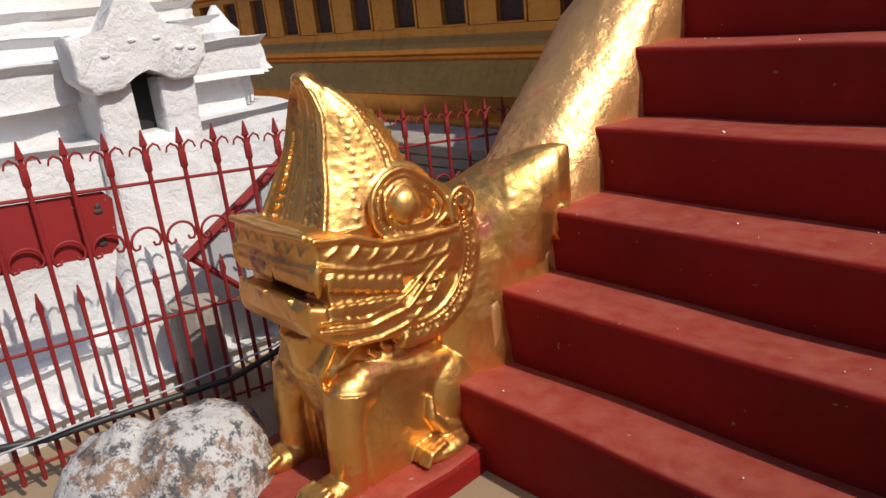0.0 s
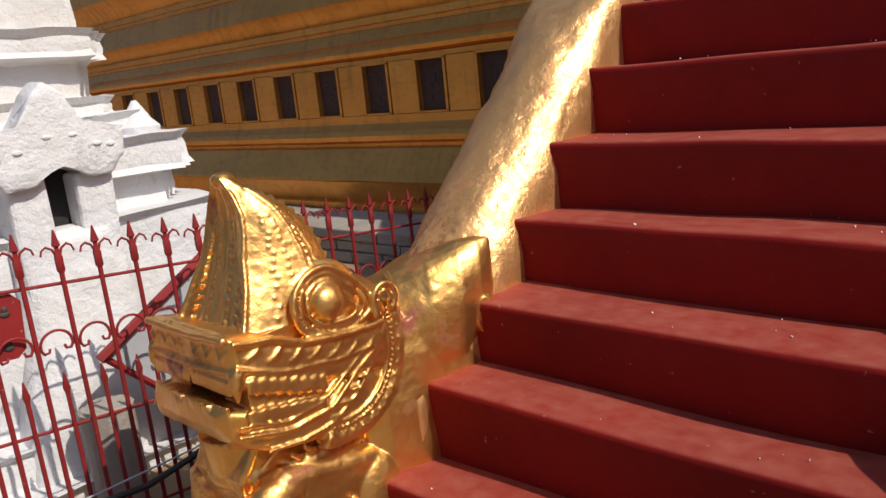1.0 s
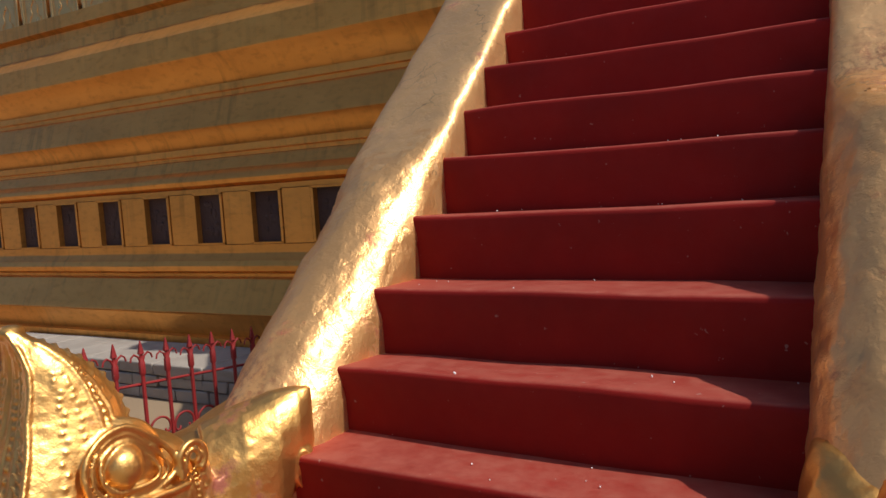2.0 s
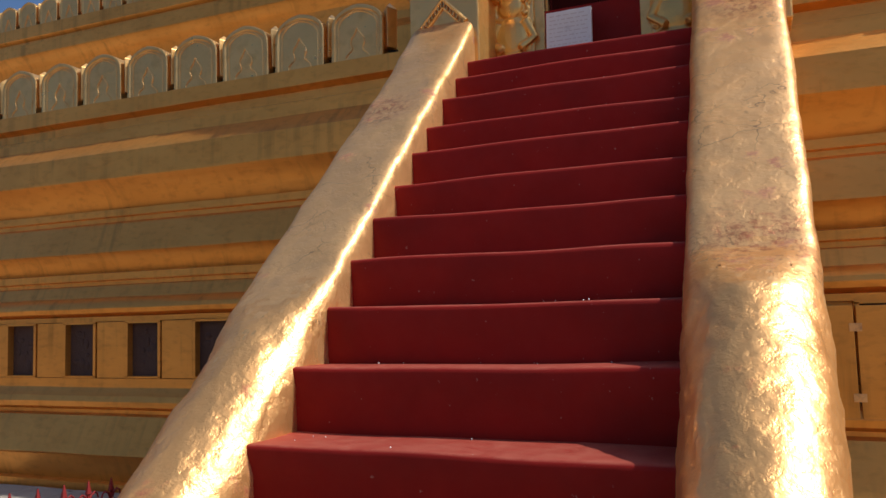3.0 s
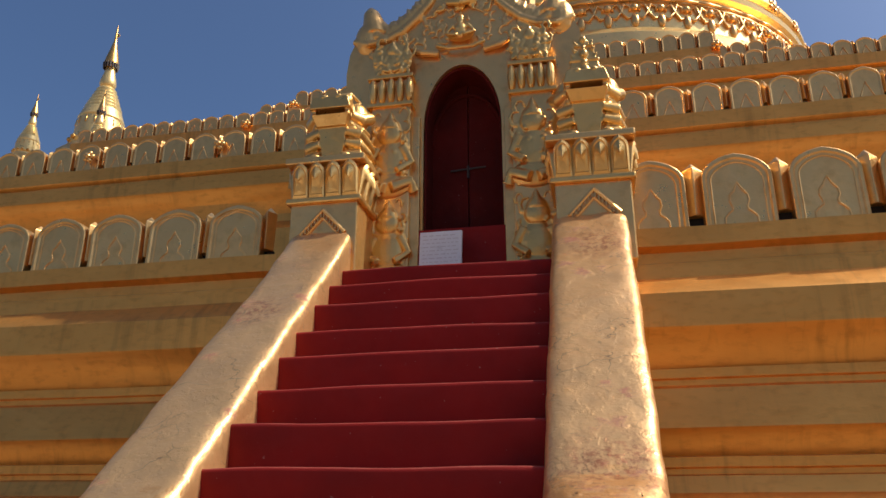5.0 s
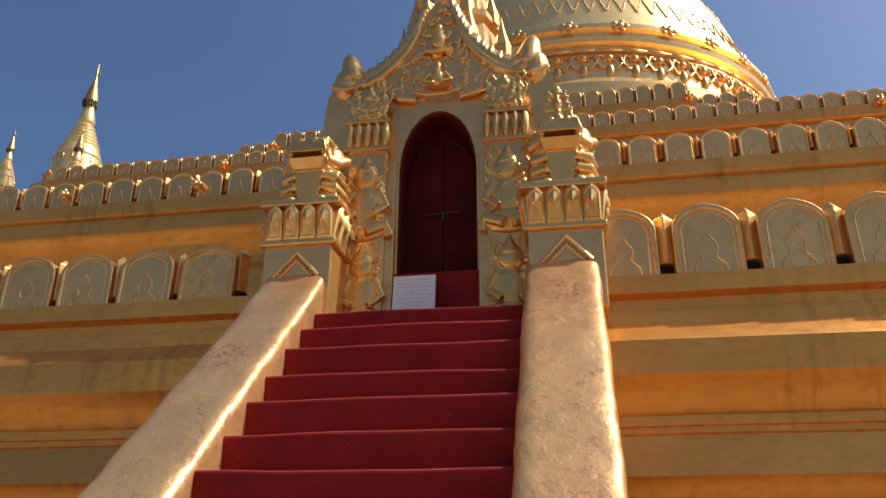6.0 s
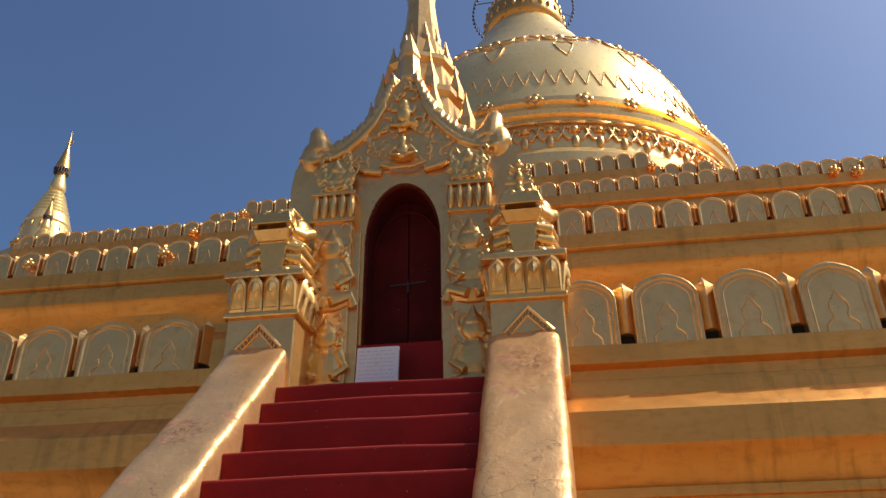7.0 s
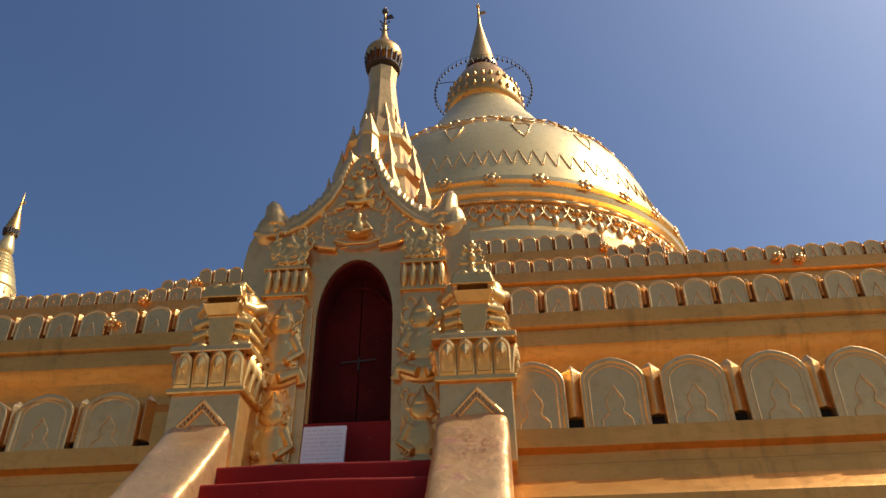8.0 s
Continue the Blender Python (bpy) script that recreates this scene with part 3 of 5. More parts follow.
rows = [[b.verts.new((x * f, y, z * g)) for x, z in rim] for y, f, g in ((0.135, 1.0, 1.0), (0.135, 0.955, 0.988), (0.45, 0.955, 0.988), (0.45, 1.0, 1.0))]
for p, q in zip(rows, rows[1:] + rows[:1]):
    for k in range(len(rim) - 1):
        b.faces.new((p[k], p[k + 1], q[k + 1], q[k]))
part("door_lining", b, RED_DOOR, shrine, "dark red arched door lining")
# inner pilasters beside the opening
for s in (-1, 1):
    b = boxed(min(s * 0.36, s * 0.47), max(s * 0.36, s * 0.47), 0.03, 0.2, 0.0, 0.98, bevel=0.01)
    part("jamb", b, GOLD_PALE, shrine)
    b = boxed(min(s * 0.37, s * 0.45), max(s * 0.37, s * 0.45), 0.06, 0.2, 0.98, 1.62, bevel=0.01)
    part("jamb", b, GOLD_PALE, shrine)
    p = part("pilaster", boxed(min(s * 0.44, s * 0.80), max(s * 0.44, s * 0.80), 0.0, 0.2, 0.0, 1.98, bevel=0.015), GOLD_PALE, shrine)
    b = bmesh.new()
    box(b, min(s * 0.42, s * 0.84), max(s * 0.42, s * 0.84), -0.03, 0.16, 1.70, 1.74, bevel=0.008)
    box(b, min(s * 0.42, s * 0.84), max(s * 0.42, s * 0.84), -0.03, 0.16, 1.985, 2.025, bevel=0.008)
    for k in range(5):
        x = s * (0.455 + 0.083 * k)
        ball(b, (x, -0.0, 1.865), (0.040, 0.055, 0.135), 12)
    part("capital", b, GOLD_RELIEF, p, "lotus-petal capital")
    # crowded relief of plain rounded forms and curls down the pilaster
    rng = random.Random(11 + s)
    for z, q in ((0.03, 1.05), (0.83, 1.12), (2.03, 0.48)):
        b = bmesh.new()
        cx = s * 0.62
        ball(b, (cx, 0.01, z + 0.34 * q), (0.19, 0.035, 0.40 * q), 20)
        ball(b, (cx, 0.0, z + 0.10 * q), (0.185 * q, 0.08 * q, 0.11 * q), 16)
        ball(b, (cx, -0.01, z + 0.30 * q), (0.12 * q, 0.065 * q, 0.17 * q), 16)
        ball(b, (cx, -0.03, z + 0.53 * q), (0.095 * q, 0.06 * q, 0.09 * q), 16)
        lathe(b, [(0.08 * q, 0), (0.07 * q, 0.04 * q), (0.03 * q, 0.09 * q), (0.008, 0.16 * q)], 12, (cx, -0.02, z + 0.58 * q))
        for u in (-1, 1):
            tube(b, [(cx + u * 0.10 * q, -0.02, z + 0.42 * q), (cx + u * 0.17 * q, -0.02, z + 0.28 * q), (cx + u * 0.07 * q, -0.10 * q, z + 0.20 * q)], [0.04 * q, 0.036 * q, 0.03 * q], 10)
            tube(b, [(cx + u * 0.03 * q, -0.10 * q, z + 0.06 * q), (cx + u * 0.17 * q, -0.04, z + 0.12 * q), (cx + u * 0.2 * q, -0.01, z + 0.03 * q)], 0.045 * q, 10)
            for k in range(7):
                zz = z + q * (0.06 + 0.105 * k) + rng.uniform(-0.03, 0.03)
                o = 0.135 + rng.uniform(-0.05, 0.03)
                r = rng.uniform(0.025, 0.055)
                tube(b, [(cx + u * o + r * math.cos(t + k) * u, -0.012 - 0.003 * j, zz + r * 1.4 * math.sin(t + k)) for j, t in enumerate([-0.6, 0.4, 1.4, 2.4, 3.4])], [0.016, 0.02, 0.018, 0.014, 0.008], 6)
            for k in range(5):
                ball(b, (cx + u * rng.uniform(0.03, 0.13), -0.05 * q, z + q * rng.uniform(0.02, 0.6)), rng.uniform(0.016, 0.03), 8)
        me = finish(b, "relief", GOLD_RELIEF)
        for v in me.vertices:
            v.co.y = 0.01 + (v.co.y - 0.01) * 0.55
        part_ob = new("relief", fused(me, 0.0065, 3))
        part_ob.parent = p
        tagged(part_ob, "worn gilded relief of plain rounded forms and curls")
    # gable wing: a thick curling ridge with leaves and an upturned horn
    b = bmesh.new()
    ridge = [(0.10, 3.46), (0.19, 3.20), (0.30, 2.98), (0.43, 2.82), (0.56, 2.70), (0.69, 2.63), (0.79, 2.68), (0.88, 2.86)]
    tube(b, [(s * x, 0.16, z - 0.05) for x, z in ridge], [0.06, 0.075, 0.08, 0.08, 0.085, 0.095, 0.10, 0.05], 12)
    tube(b, [(s * x, 0.09, z - 0.16) for x, z in ridge[1:]], [0.03, 0.035, 0.04, 0.04, 0.045, 0.05, 0.03], 10)
    for k in range(26):
        f = k / 25 * 5.0
        i = int(min(f, 5.99))
        u = f - i
        x = ridge[i][0] * (1 - u) + ridge[i + 1][0] * u
        z = ridge[i][1] * (1 - u) + ridge[i + 1][1] * u
        e = 0.02 * math.sin(k * 2.3)
        tube(b, [(s * x, 0.085, z - 0.16), (s * (x + 0.012), 0.075, z - 0.07 + e), (s * (x + 0.035), 0.11, z + 0.015 + e)], [0.016, 0.022, 0.012], 8)
    ball(b, (s * 0.90, 0.16, 2.52), (0.13, 0.13, 0.20), 16)
    tube(b, [(s * 0.83, 0.15, 2.56), (s * 0.855, 0.15, 2.72), (s * 0.882, 0.15, 2.83), (s * 0.890, 0.15, 2.895)], [0.13, 0.105, 0.075, 0.025], 16)
    tube(b, [(s * 0.70, 0.07, 2.46), (s * 0.86, 0.05, 2.42), (s * 1.02, 0.10, 2.50)], 0.032, 8)
    tube(b, [(s * 0.20, 0.07, 2.24), (s * 0.36, 0.06, 2.27), (s * 0.50, 0.06, 2.34)], [0.03, 0.035, 0.015], 8)
    rng = random.Random(40 + s)
    for k in range(60):
        x = rng.uniform(0.10, 0.9)
        z = rng.uniform(2.30, 2.58 + 0.6 * max(0.0, 0.6 - x))
        r = rng.uniform(0.03, 0.06)
        a0 = rng.uniform(0, 6)
        tube(b, [(s * (x + r * math.cos(a0 + t)), 0.098, z + r * math.sin(a0 + t)) for t in (0, 0.8, 1.6, 2.4, 3.2)], [0.008, 0.016, 0.018, 0.014, 0.008], 6)
    wing = new("gable_wing", fused(finish(b, "gable_wing", GOLD_PALE), 0.010, 3))
    wing.parent = shrine
    tagged(wing, "curling leaf-edged wing of the gable")
b = bmesh.new()
ball(b, (0, 0.06, 2.40), (0.12, 0.05, 0.045), 12)
ball(b, (0, 0.05, 2.47), (0.06, 0.05, 0.075), 12)
ball(b, (0, 0.05, 2.565), (0.036, 0.04, 0.042), 12)
lathe(b, [(0.04, 0), (0.015, 0.05), (0.004, 0.1)], 10, (0, 0.05, 2.59))
tube(b, [(-0.22, 0.06, 2.33), (-0.1, 0.04, 2.27), (0.1, 0.04, 2.27), (0.22, 0.06, 2.33)], 0.022, 8)
for u in (-1, 1):
    tube(b, [(u * 0.06, 0.04, 2.52), (u * 0.13, 0.03, 2.42), (u * 0.03, 0.0, 2.38)], 0.02, 6)
ball(b, (0.0, 0.075, 2.90), (0.075, 0.05, 0.10), 14)
ball(b, (0.0, 0.075, 3.03), (0.05, 0.045, 0.065), 14)
tube(b, [(-0.13, 0.08, 2.80), (0, 0.04, 2.75), (0.13, 0.08, 2.80)], 0.03, 8)
rng = random.Random(77)
for k in range(36):
    z = rng.uniform(2.68, 3.28)
    x = rng.uniform(-1, 1) * (3.42 - z) * 0.36
    r = rng.uniform(0.02, 0.045)
    a0 = rng.uniform(0, 6)
    tube(b, [(x + r * math.cos(a0 + t), 0.088, z + r * math.sin(a0 + t)) for t in (0, 0.8, 1.6, 2.4, 3.2)], [0.012, 0.02, 0.022, 0.018, 0.01], 6)
boss = new("gable_relief", fused(finish(b, "gable_relief", GOLD_RELIEF), 0.010, 4))
boss.parent = shrine
tagged(boss, "gilded relief boss and curls in the gable")
# spire, in facets, with small corner points
PX, PY = 0.06, 0.75
spire = part("spire", lathe(bmesh.new(), [(0.66, 2.6), (0.60, 2.95), (0.50, 3.1), (0.47, 3.35), (0.52, 3.40), (0.52, 3.47), (0.40, 3.52), (0.37, 3.85), (0.42, 3.9), (0.42, 3.96), (0.30, 4.0), (0.27, 4.25), (0.23, 4.35), (0.19, 4.7), (0.16, 5.0), (0.18, 5.22), (0.10, 5.3), (0.05, 5.45)], 8, (PX, PY, 0)), GOLD_PALE, shrine)
POINT = finish(lathe(bmesh.new(), [(0.07, 0), (0.075, 0.1), (0.05, 0.18), (0.02, 0.3), (0.004, 0.4)], 6), "spire_point", GOLD_PALE)
for k in range(8):
    a = math.pi * (k + 0.5) / 4
    for r, z, q in ((0.55, 2.98, 1.25), (0.43, 3.42, 1.2), (0.32, 3.90, 1.0), (0.20, 4.30, 0.7)):
        ob = new("spire_point", POINT)
        ob.parent = spire
        ob.matrix_basis = pose(PX + r * math.cos(a), PY + r * math.sin(a), z) @ Matrix.Diagonal((q, q, q, 1))
lathe(b := bmesh.new(), [(0.12, 2.95), (0.12, 3.4), (0.14, 3.42), (0.12, 3.48), (0.10, 3.75), (0.115, 3.78), (0.05, 4.0), (0.01, 4.12)], 6, (0.02, 0.26, 0))
part("front_spirelet", b, GOLD_PALE, spire)
# crown at the tip of the spire
b = bmesh.new()
lathe(b, [(0.21, 5.45), (0.235, 5.52), (0.22, 5.60), (0.15, 5.70), (0.08, 5.78), (0.035, 5.92), (0.016, 6.2), (0.012, 6.4), (0.004, 6.46)], 24, (PX, PY, 0))
crown = part("crown", b, GOLD_LEAF, spire, "gilded openwork crown", smooth=True, angle=40)
b = bmesh.new()
for k in range(20):
    a = 2 * math.pi * k / 20
    tube(b, [(PX + 0.23 * math.cos(a), PY + 0.23 * math.sin(a), 5.47), (PX + 0.20 * math.cos(a), PY + 0.20 * math.sin(a), 5.29)], 0.013, 5)
lathe(b, [(0.195, 5.285), (0.21, 5.29), (0.21, 5.305), (0.195, 5.31)], 24, (PX, PY, 0))
part("crown_fringe", b, IRON, crown, "dark slatted fringe")
b = bmesh.new()
for z, r in ((5.98, 0.05), (6.12, 0.06)):
    for k in range(5):
        a = 2 * math.pi * k / 5 + z
        tube(b, [(PX, PY, z), (PX + r * math.cos(a), PY + r * math.sin(a), z + 0.04)], 0.008, 5)
        ball(b, (PX + r * math.cos(a), PY + r * math.sin(a), z + 0.045), 0.015, 6)
ball(b, (PX, PY, 6.38), 0.045, 8)
tagged(part("finial_beads", b, IRON, crown), kind="stuff")
b = bmesh.new()
slab(b, [(PX, 6.22), (PX + 0.12, 6.24), (PX + 0.09, 6.31), (PX, 6.29)], PY - 0.006, PY + 0.006)
part("vane", b, IRON, crown, "small dark finial vane")

# plaque leaning by the sill
top = empty("plaque_board", pose(0.645, 4.06, 3.49, -6, 0, 0), "white marble plaque with faint writing, leaning on the sill", "plaque")
part("slab", boxed(-0.17, 0.17, -0.02, 0.02, 0.0, 0.44, bevel=0.004), MARBLE, top)
b = bmesh.new()
rng = random.Random(5)
for r in range(11):
    x = -0.145
    z = 0.40 - r * 0.033
    while x < 0.12:
        w = rng.uniform(0.012, 0.05)
        box(b, x, min(x + w, 0.145), -0.0215, -0.0195, z, z + 0.006)
        x += w + 0.014
tagged(part("writing", b, INK, top, "faint rows of writing"), kind="stuff")

# ---- the great dome ----
dome = empty("stupa_dome", pose(2.15, 13.0, 0), "great gilded stupa bell with garland bands, crown and spire", "stupa")
PROFILE = [(4.22, 8.3), (4.22, 8.9), (4.15, 9.0), (4.05, 9.1), (4.02, 9.72), (4.10, 9.78), (4.12, 9.86), (4.06, 9.93), (4.06, 9.98), (4.13, 10.03), (4.13, 10.12), (4.02, 10.18), (3.90, 10.3),
           (3.82, 10.6), (3.72, 11.0), (3.58, 11.5), (3.38, 12.0), (3.16, 12.36), (3.04, 12.44), (3.0, 12.52), (2.72, 12.8), (2.66, 12.82), (2.40, 13.1), (2.33, 13.12), (2.06, 13.5), (1.99, 13.52), (1.72, 14.0), (1.64, 14.02),
           (1.40, 14.5), (1.33, 14.52), (1.12, 15.0), (1.05, 15.02), (0.94, 15.3)]
part("bell", lathe(bmesh.new(), PROFILE, 96), GOLD_DOME, dome, smooth=True, angle=22)
part("lotus_bud", lathe(bmesh.new(), [(0.95, 15.28), (1.0, 15.5), (0.97, 15.8), (0.85, 16.2), (0.62, 16.65), (0.36, 16.98)], 48), GOLD_LEAF, dome, smooth=True)
b = bmesh.new()
for k in range(28):
    a = 2 * math.pi * k / 28
    for r, z in ((0.995, 15.62), (0.92, 16.0)):
        ball(b, (r * math.cos(a), r * math.sin(a), z), (0.05, 0.05, 0.10), 8)
tagged(part("bud_petals", b, GOLD_LEAF, dome, smooth=True), kind="stuff")
part("umbrella", lathe(bmesh.new(), [(0.30, 17.0), (0.42, 17.02), (0.43, 17.12), (0.36, 17.3), (0.30, 17.65), (0.20, 18.1), (0.12, 18.5), (0.05, 18.9), (0.03, 19.4), (0.01, 19.75)], 32), GOLD_LEAF, dome, smooth=True, angle=40)
b = bmesh.new()
for k in range(24):
    a = 2 * math.pi * k / 24
    tube(b, [(0.41 * math.cos(a), 0.41 * math.sin(a), 17.05), (0.40 * math.cos(a), 0.40 * math.sin(a), 16.83)], 0.03, 5)
part("umbrella_fringe", b, IRON, dome, "dark hanging fringe")
b = slab(bmesh.new(), [(0.0, 19.25), (0.22, 19.3), (0.18, 19.42), (0.0, 19.38)], -0.01, 0.01)
part("vane", b, GOLD_LEAF, dome)
part("tip_ball", ball(bmesh.new(), (0, 0, 19.62), 0.06, 8), GOLD_LEAF, dome)
b = bmesh.new()
R = 1.28
tube(b, [(R * math.cos(2 * math.pi * k / 60), R * math.sin(2 * math.pi * k / 60), 16.25) for k in range(61)], 0.004, 5)
for k in range(60):
    a = 2 * math.pi * k / 60
    tube(b, [(R * math.cos(a), R * math.sin(a), 16.25), (R * math.cos(a), R * math.sin(a), 16.16)], 0.006, 4)
    lathe(b, [(0.032, -0.07), (0.026, -0.02), (0.008, 0.0)], 6, (R * math.cos(a), R * math.sin(a), 16.16))
for k in range(6):
    a = 2 * math.pi * k / 6 + 0.3
    tube(b, [(0.7 * math.cos(a), 0.7 * math.sin(a), 16.45), (R * math.cos(a), R * math.sin(a), 16.25)], 0.012, 5)
part("bell_hoop", b, IRON, dome, "dark iron hoop hung with small bells")


def on_dome(z):
    for (r0, z0), (r1, z1) in zip(PROFILE, PROFILE[1:]):
        if z0 <= z <= z1:
            return r0 + (r1 - r0) * (z - z0) / max(z1 - z0, 1e-6)
    return 1.0


def around(name, n, label, shape):
    for k in range(n):
        a = 2 * math.pi * (k + 0.5) / n
        ob = new(name, shape)
        ob.parent = dome
        ob.matrix_basis = pose(0, 0, 0, 0, 0, math.degrees(a))
        if label:
            tagged(ob, label)


b = bmesh.new()
r = 4.13
ball(b, (r, 0, 10.07), (0.035, 0.07, 0.07), 10)
for k in range(5):
    a = math.pi * 2 * k / 5
    ball(b, (r, 0.11 * math.cos(a), 10.06 + 0.085 * math.sin(a)), (0.022, 0.055, 0.045), 8)
around("flower_boss", 30, "", finish(b, "flower_boss", GOLD_PALE, True))
b = bmesh.new()
for u in (-1, 1):
    tube(b, [(4.03, u * 0.02, 9.30), (4.06, u * 0.12, 9.25), (4.06, u * 0.22, 9.38), (4.06, u * 0.16, 9.52), (4.05, u * 0.07, 9.48), (4.05, u * 0.08, 9.40)], 0.024, 6)
ball(b, (4.05, 0, 9.22), (0.05, 0.07, 0.13), 8)
ball(b, (4.05, 0, 9.46), (0.06, 0.07, 0.07), 8)
tube(b, [(4.06, -0.24, 9.60), (4.07, 0, 9.62), (4.06, 0.24, 9.60)], 0.03, 6)
around("lotus_scroll", 60, "", finish(b, "lotus_scroll", GOLD_PALE, True))
b = bmesh.new()
z0, z1 = 10.66, 11.06
tube(b, [(on_dome(z0) + 0.01, -0.125, z0), (on_dome(z1) + 0.008, 0, z1), (on_dome(z0) + 0.008, 0.125, z0)], 0.011, 5)
around("zigzag_point", 86, "", finish(b, "zigzag_point", GOLD_PALE))
b = bmesh.new()
for u in (-1, 1):
    tube(b, [(on_dome(z) + 0.005, u * y, z) for y, z in ((0.04, 12.30), (0.14, 12.18), (0.30, 12.24), (0.36, 12.34), (0.25, 12.40), (0.12, 12.34))], 0.028, 6)
    tube(b, [(on_dome(z) + 0.005, u * y, z) for y, z in ((0.40, 12.36), (0.50, 12.30), (0.60, 12.38))], 0.022, 6)
    tube(b, [(on_dome(z) + 0.006, u * y, z) for y, z in ((0.0, 12.02), (0.10, 12.08), (0.19, 11.98), (0.13, 11.78), (0.0, 11.52))], 0.012, 5)
ball(b, (on_dome(12.3) + 0.01, 0, 12.30), (0.05, 0.09, 0.09), 8)
around("garland", 16, "", finish(b, "garland", GOLD_PALE, True))

# ---- corner stupas on the far terrace ----
def small_stupa(x, y, z, s, label):
    top = empty("corner_stupa", pose(x, y, z) @ Matrix.Diagonal((0.72, 0.72, 1, 1)), label, "stupa", "small corner stupas")
    part("plinth", lathe(bmesh.new(), [(1.45 * s, -0.6 * s), (1.4 * s, 0), (1.15 * s, 0.05 * s), (1.12 * s, 0.3 * s), (0.95 * s, 0.35 * s)], 8), GOLD_PALE, top)
    bell = [(0.90, 0.30), (0.86, 0.42), (0.76, 0.50), (0.80, 0.56), (0.80, 0.62), (0.74, 0.68), (0.72, 0.95), (0.68, 1.15), (0.70, 1.20), (0.67, 1.26), (0.58, 1.44)]
    bell += [(0.55 - 0.05 * k + 0.012 * j, 1.46 + 0.10 * k + 0.06 * j) for k in range(6) for j in (0, 1)]
    part("bell", lathe(bmesh.new(), [(r * s, z * s) for r, z in bell] + [(0.22 * s, 2.1 * s)], 32), GOLD_DOME, top, smooth=True, angle=25)
    part("bud", lathe(bmesh.new(), [(0.21 * s, 2.06 * s), (0.26 * s, 2.2 * s), (0.24 * s, 2.3 * s), (0.17 * s, 2.5 * s), (0.13 * s, 2.75 * s)], 20), GOLD_DOME, top, smooth=True)
    b = bmesh.new()
    for k in range(18):
        a = 2 * math.pi * k / 18
        tube(b, [(0.23 * s * math.cos(a), 0.23 * s * math.sin(a), 2.76 * s), (0.21 * s * math.cos(a), 0.21 * s * math.sin(a), 2.62 * s)], 0.03 * s, 5)
    part("fringe", b, IRON, top, "dark hanging fringe")
    part("umbrella", lathe(bmesh.new(), [(0.10 * s, 2.72 * s), (0.24 * s, 2.74 * s), (0.20 * s, 2.9 * s), (0.12 * s, 3.15 * s), (0.05 * s, 3.4 * s), (0.02 * s, 3.75 * s), (0.005, 3.85 * s)], 20), GOLD_LEAF, top, smooth=True, angle=40)
    b = bmesh.new()
    slab(b, [(0.0, 3.5 * s), (0.14 * s, 3.52 * s), (0.11 * s, 3.6 * s), (0, 3.58 * s)], -0.01, 0.01)
    part("vane", b, GOLD_LEAF, top)
    b = bmesh.new()
    for k in range(16):
        a = 2 * math.pi * k / 16
        ball(b, (0.80 * s * math.cos(a), 0.80 * s * math.sin(a), 0.59 * s), (0.09 * s, 0.09 * s, 0.06 * s), 8)
        tube(b, [(0.72 * s * math.cos(a), 0.72 * s * math.sin(a), 0.95 * s), (0.685 * s * math.cos(a), 0.685 * s * math.sin(a), 1.12 * s)], 0.025 * s, 5)
    tagged(part("petals", b, GOLD_LEAF, top, smooth=True), kind="stuff")
    return top


small_stupa(-8.75, 11.8, 9.0, 0.98, "gilded corner stupa with bell and ringed spire on the terrace")
small_stupa(-10.55, 11.8, 9.28, 0.48, "small gilded spirelet beside a corner stupa")
small_stupa(-8.15, 11.0, 8.5, 0.52, "small gilded spirelet in front of a corner stupa")
small_stupa(-13.8, 12.4, 9.0, 0.62, "slim gilded spirelet at the far terrace end")
b = bmesh.new()
lathe(b, [(2.9, 7.0), (2.9, 8.6), (2.6, 8.75), (2.4, 8.8), (2.3, 9.0)], 4, (0, 0, 0))
tagged(part("wall_corner_terrace", b, GOLD_PALE, at=pose(-9.2, 12.6, 0, 0, 0, 45)), "gilded corner terrace under the small stupas", "wall", kind="structure")

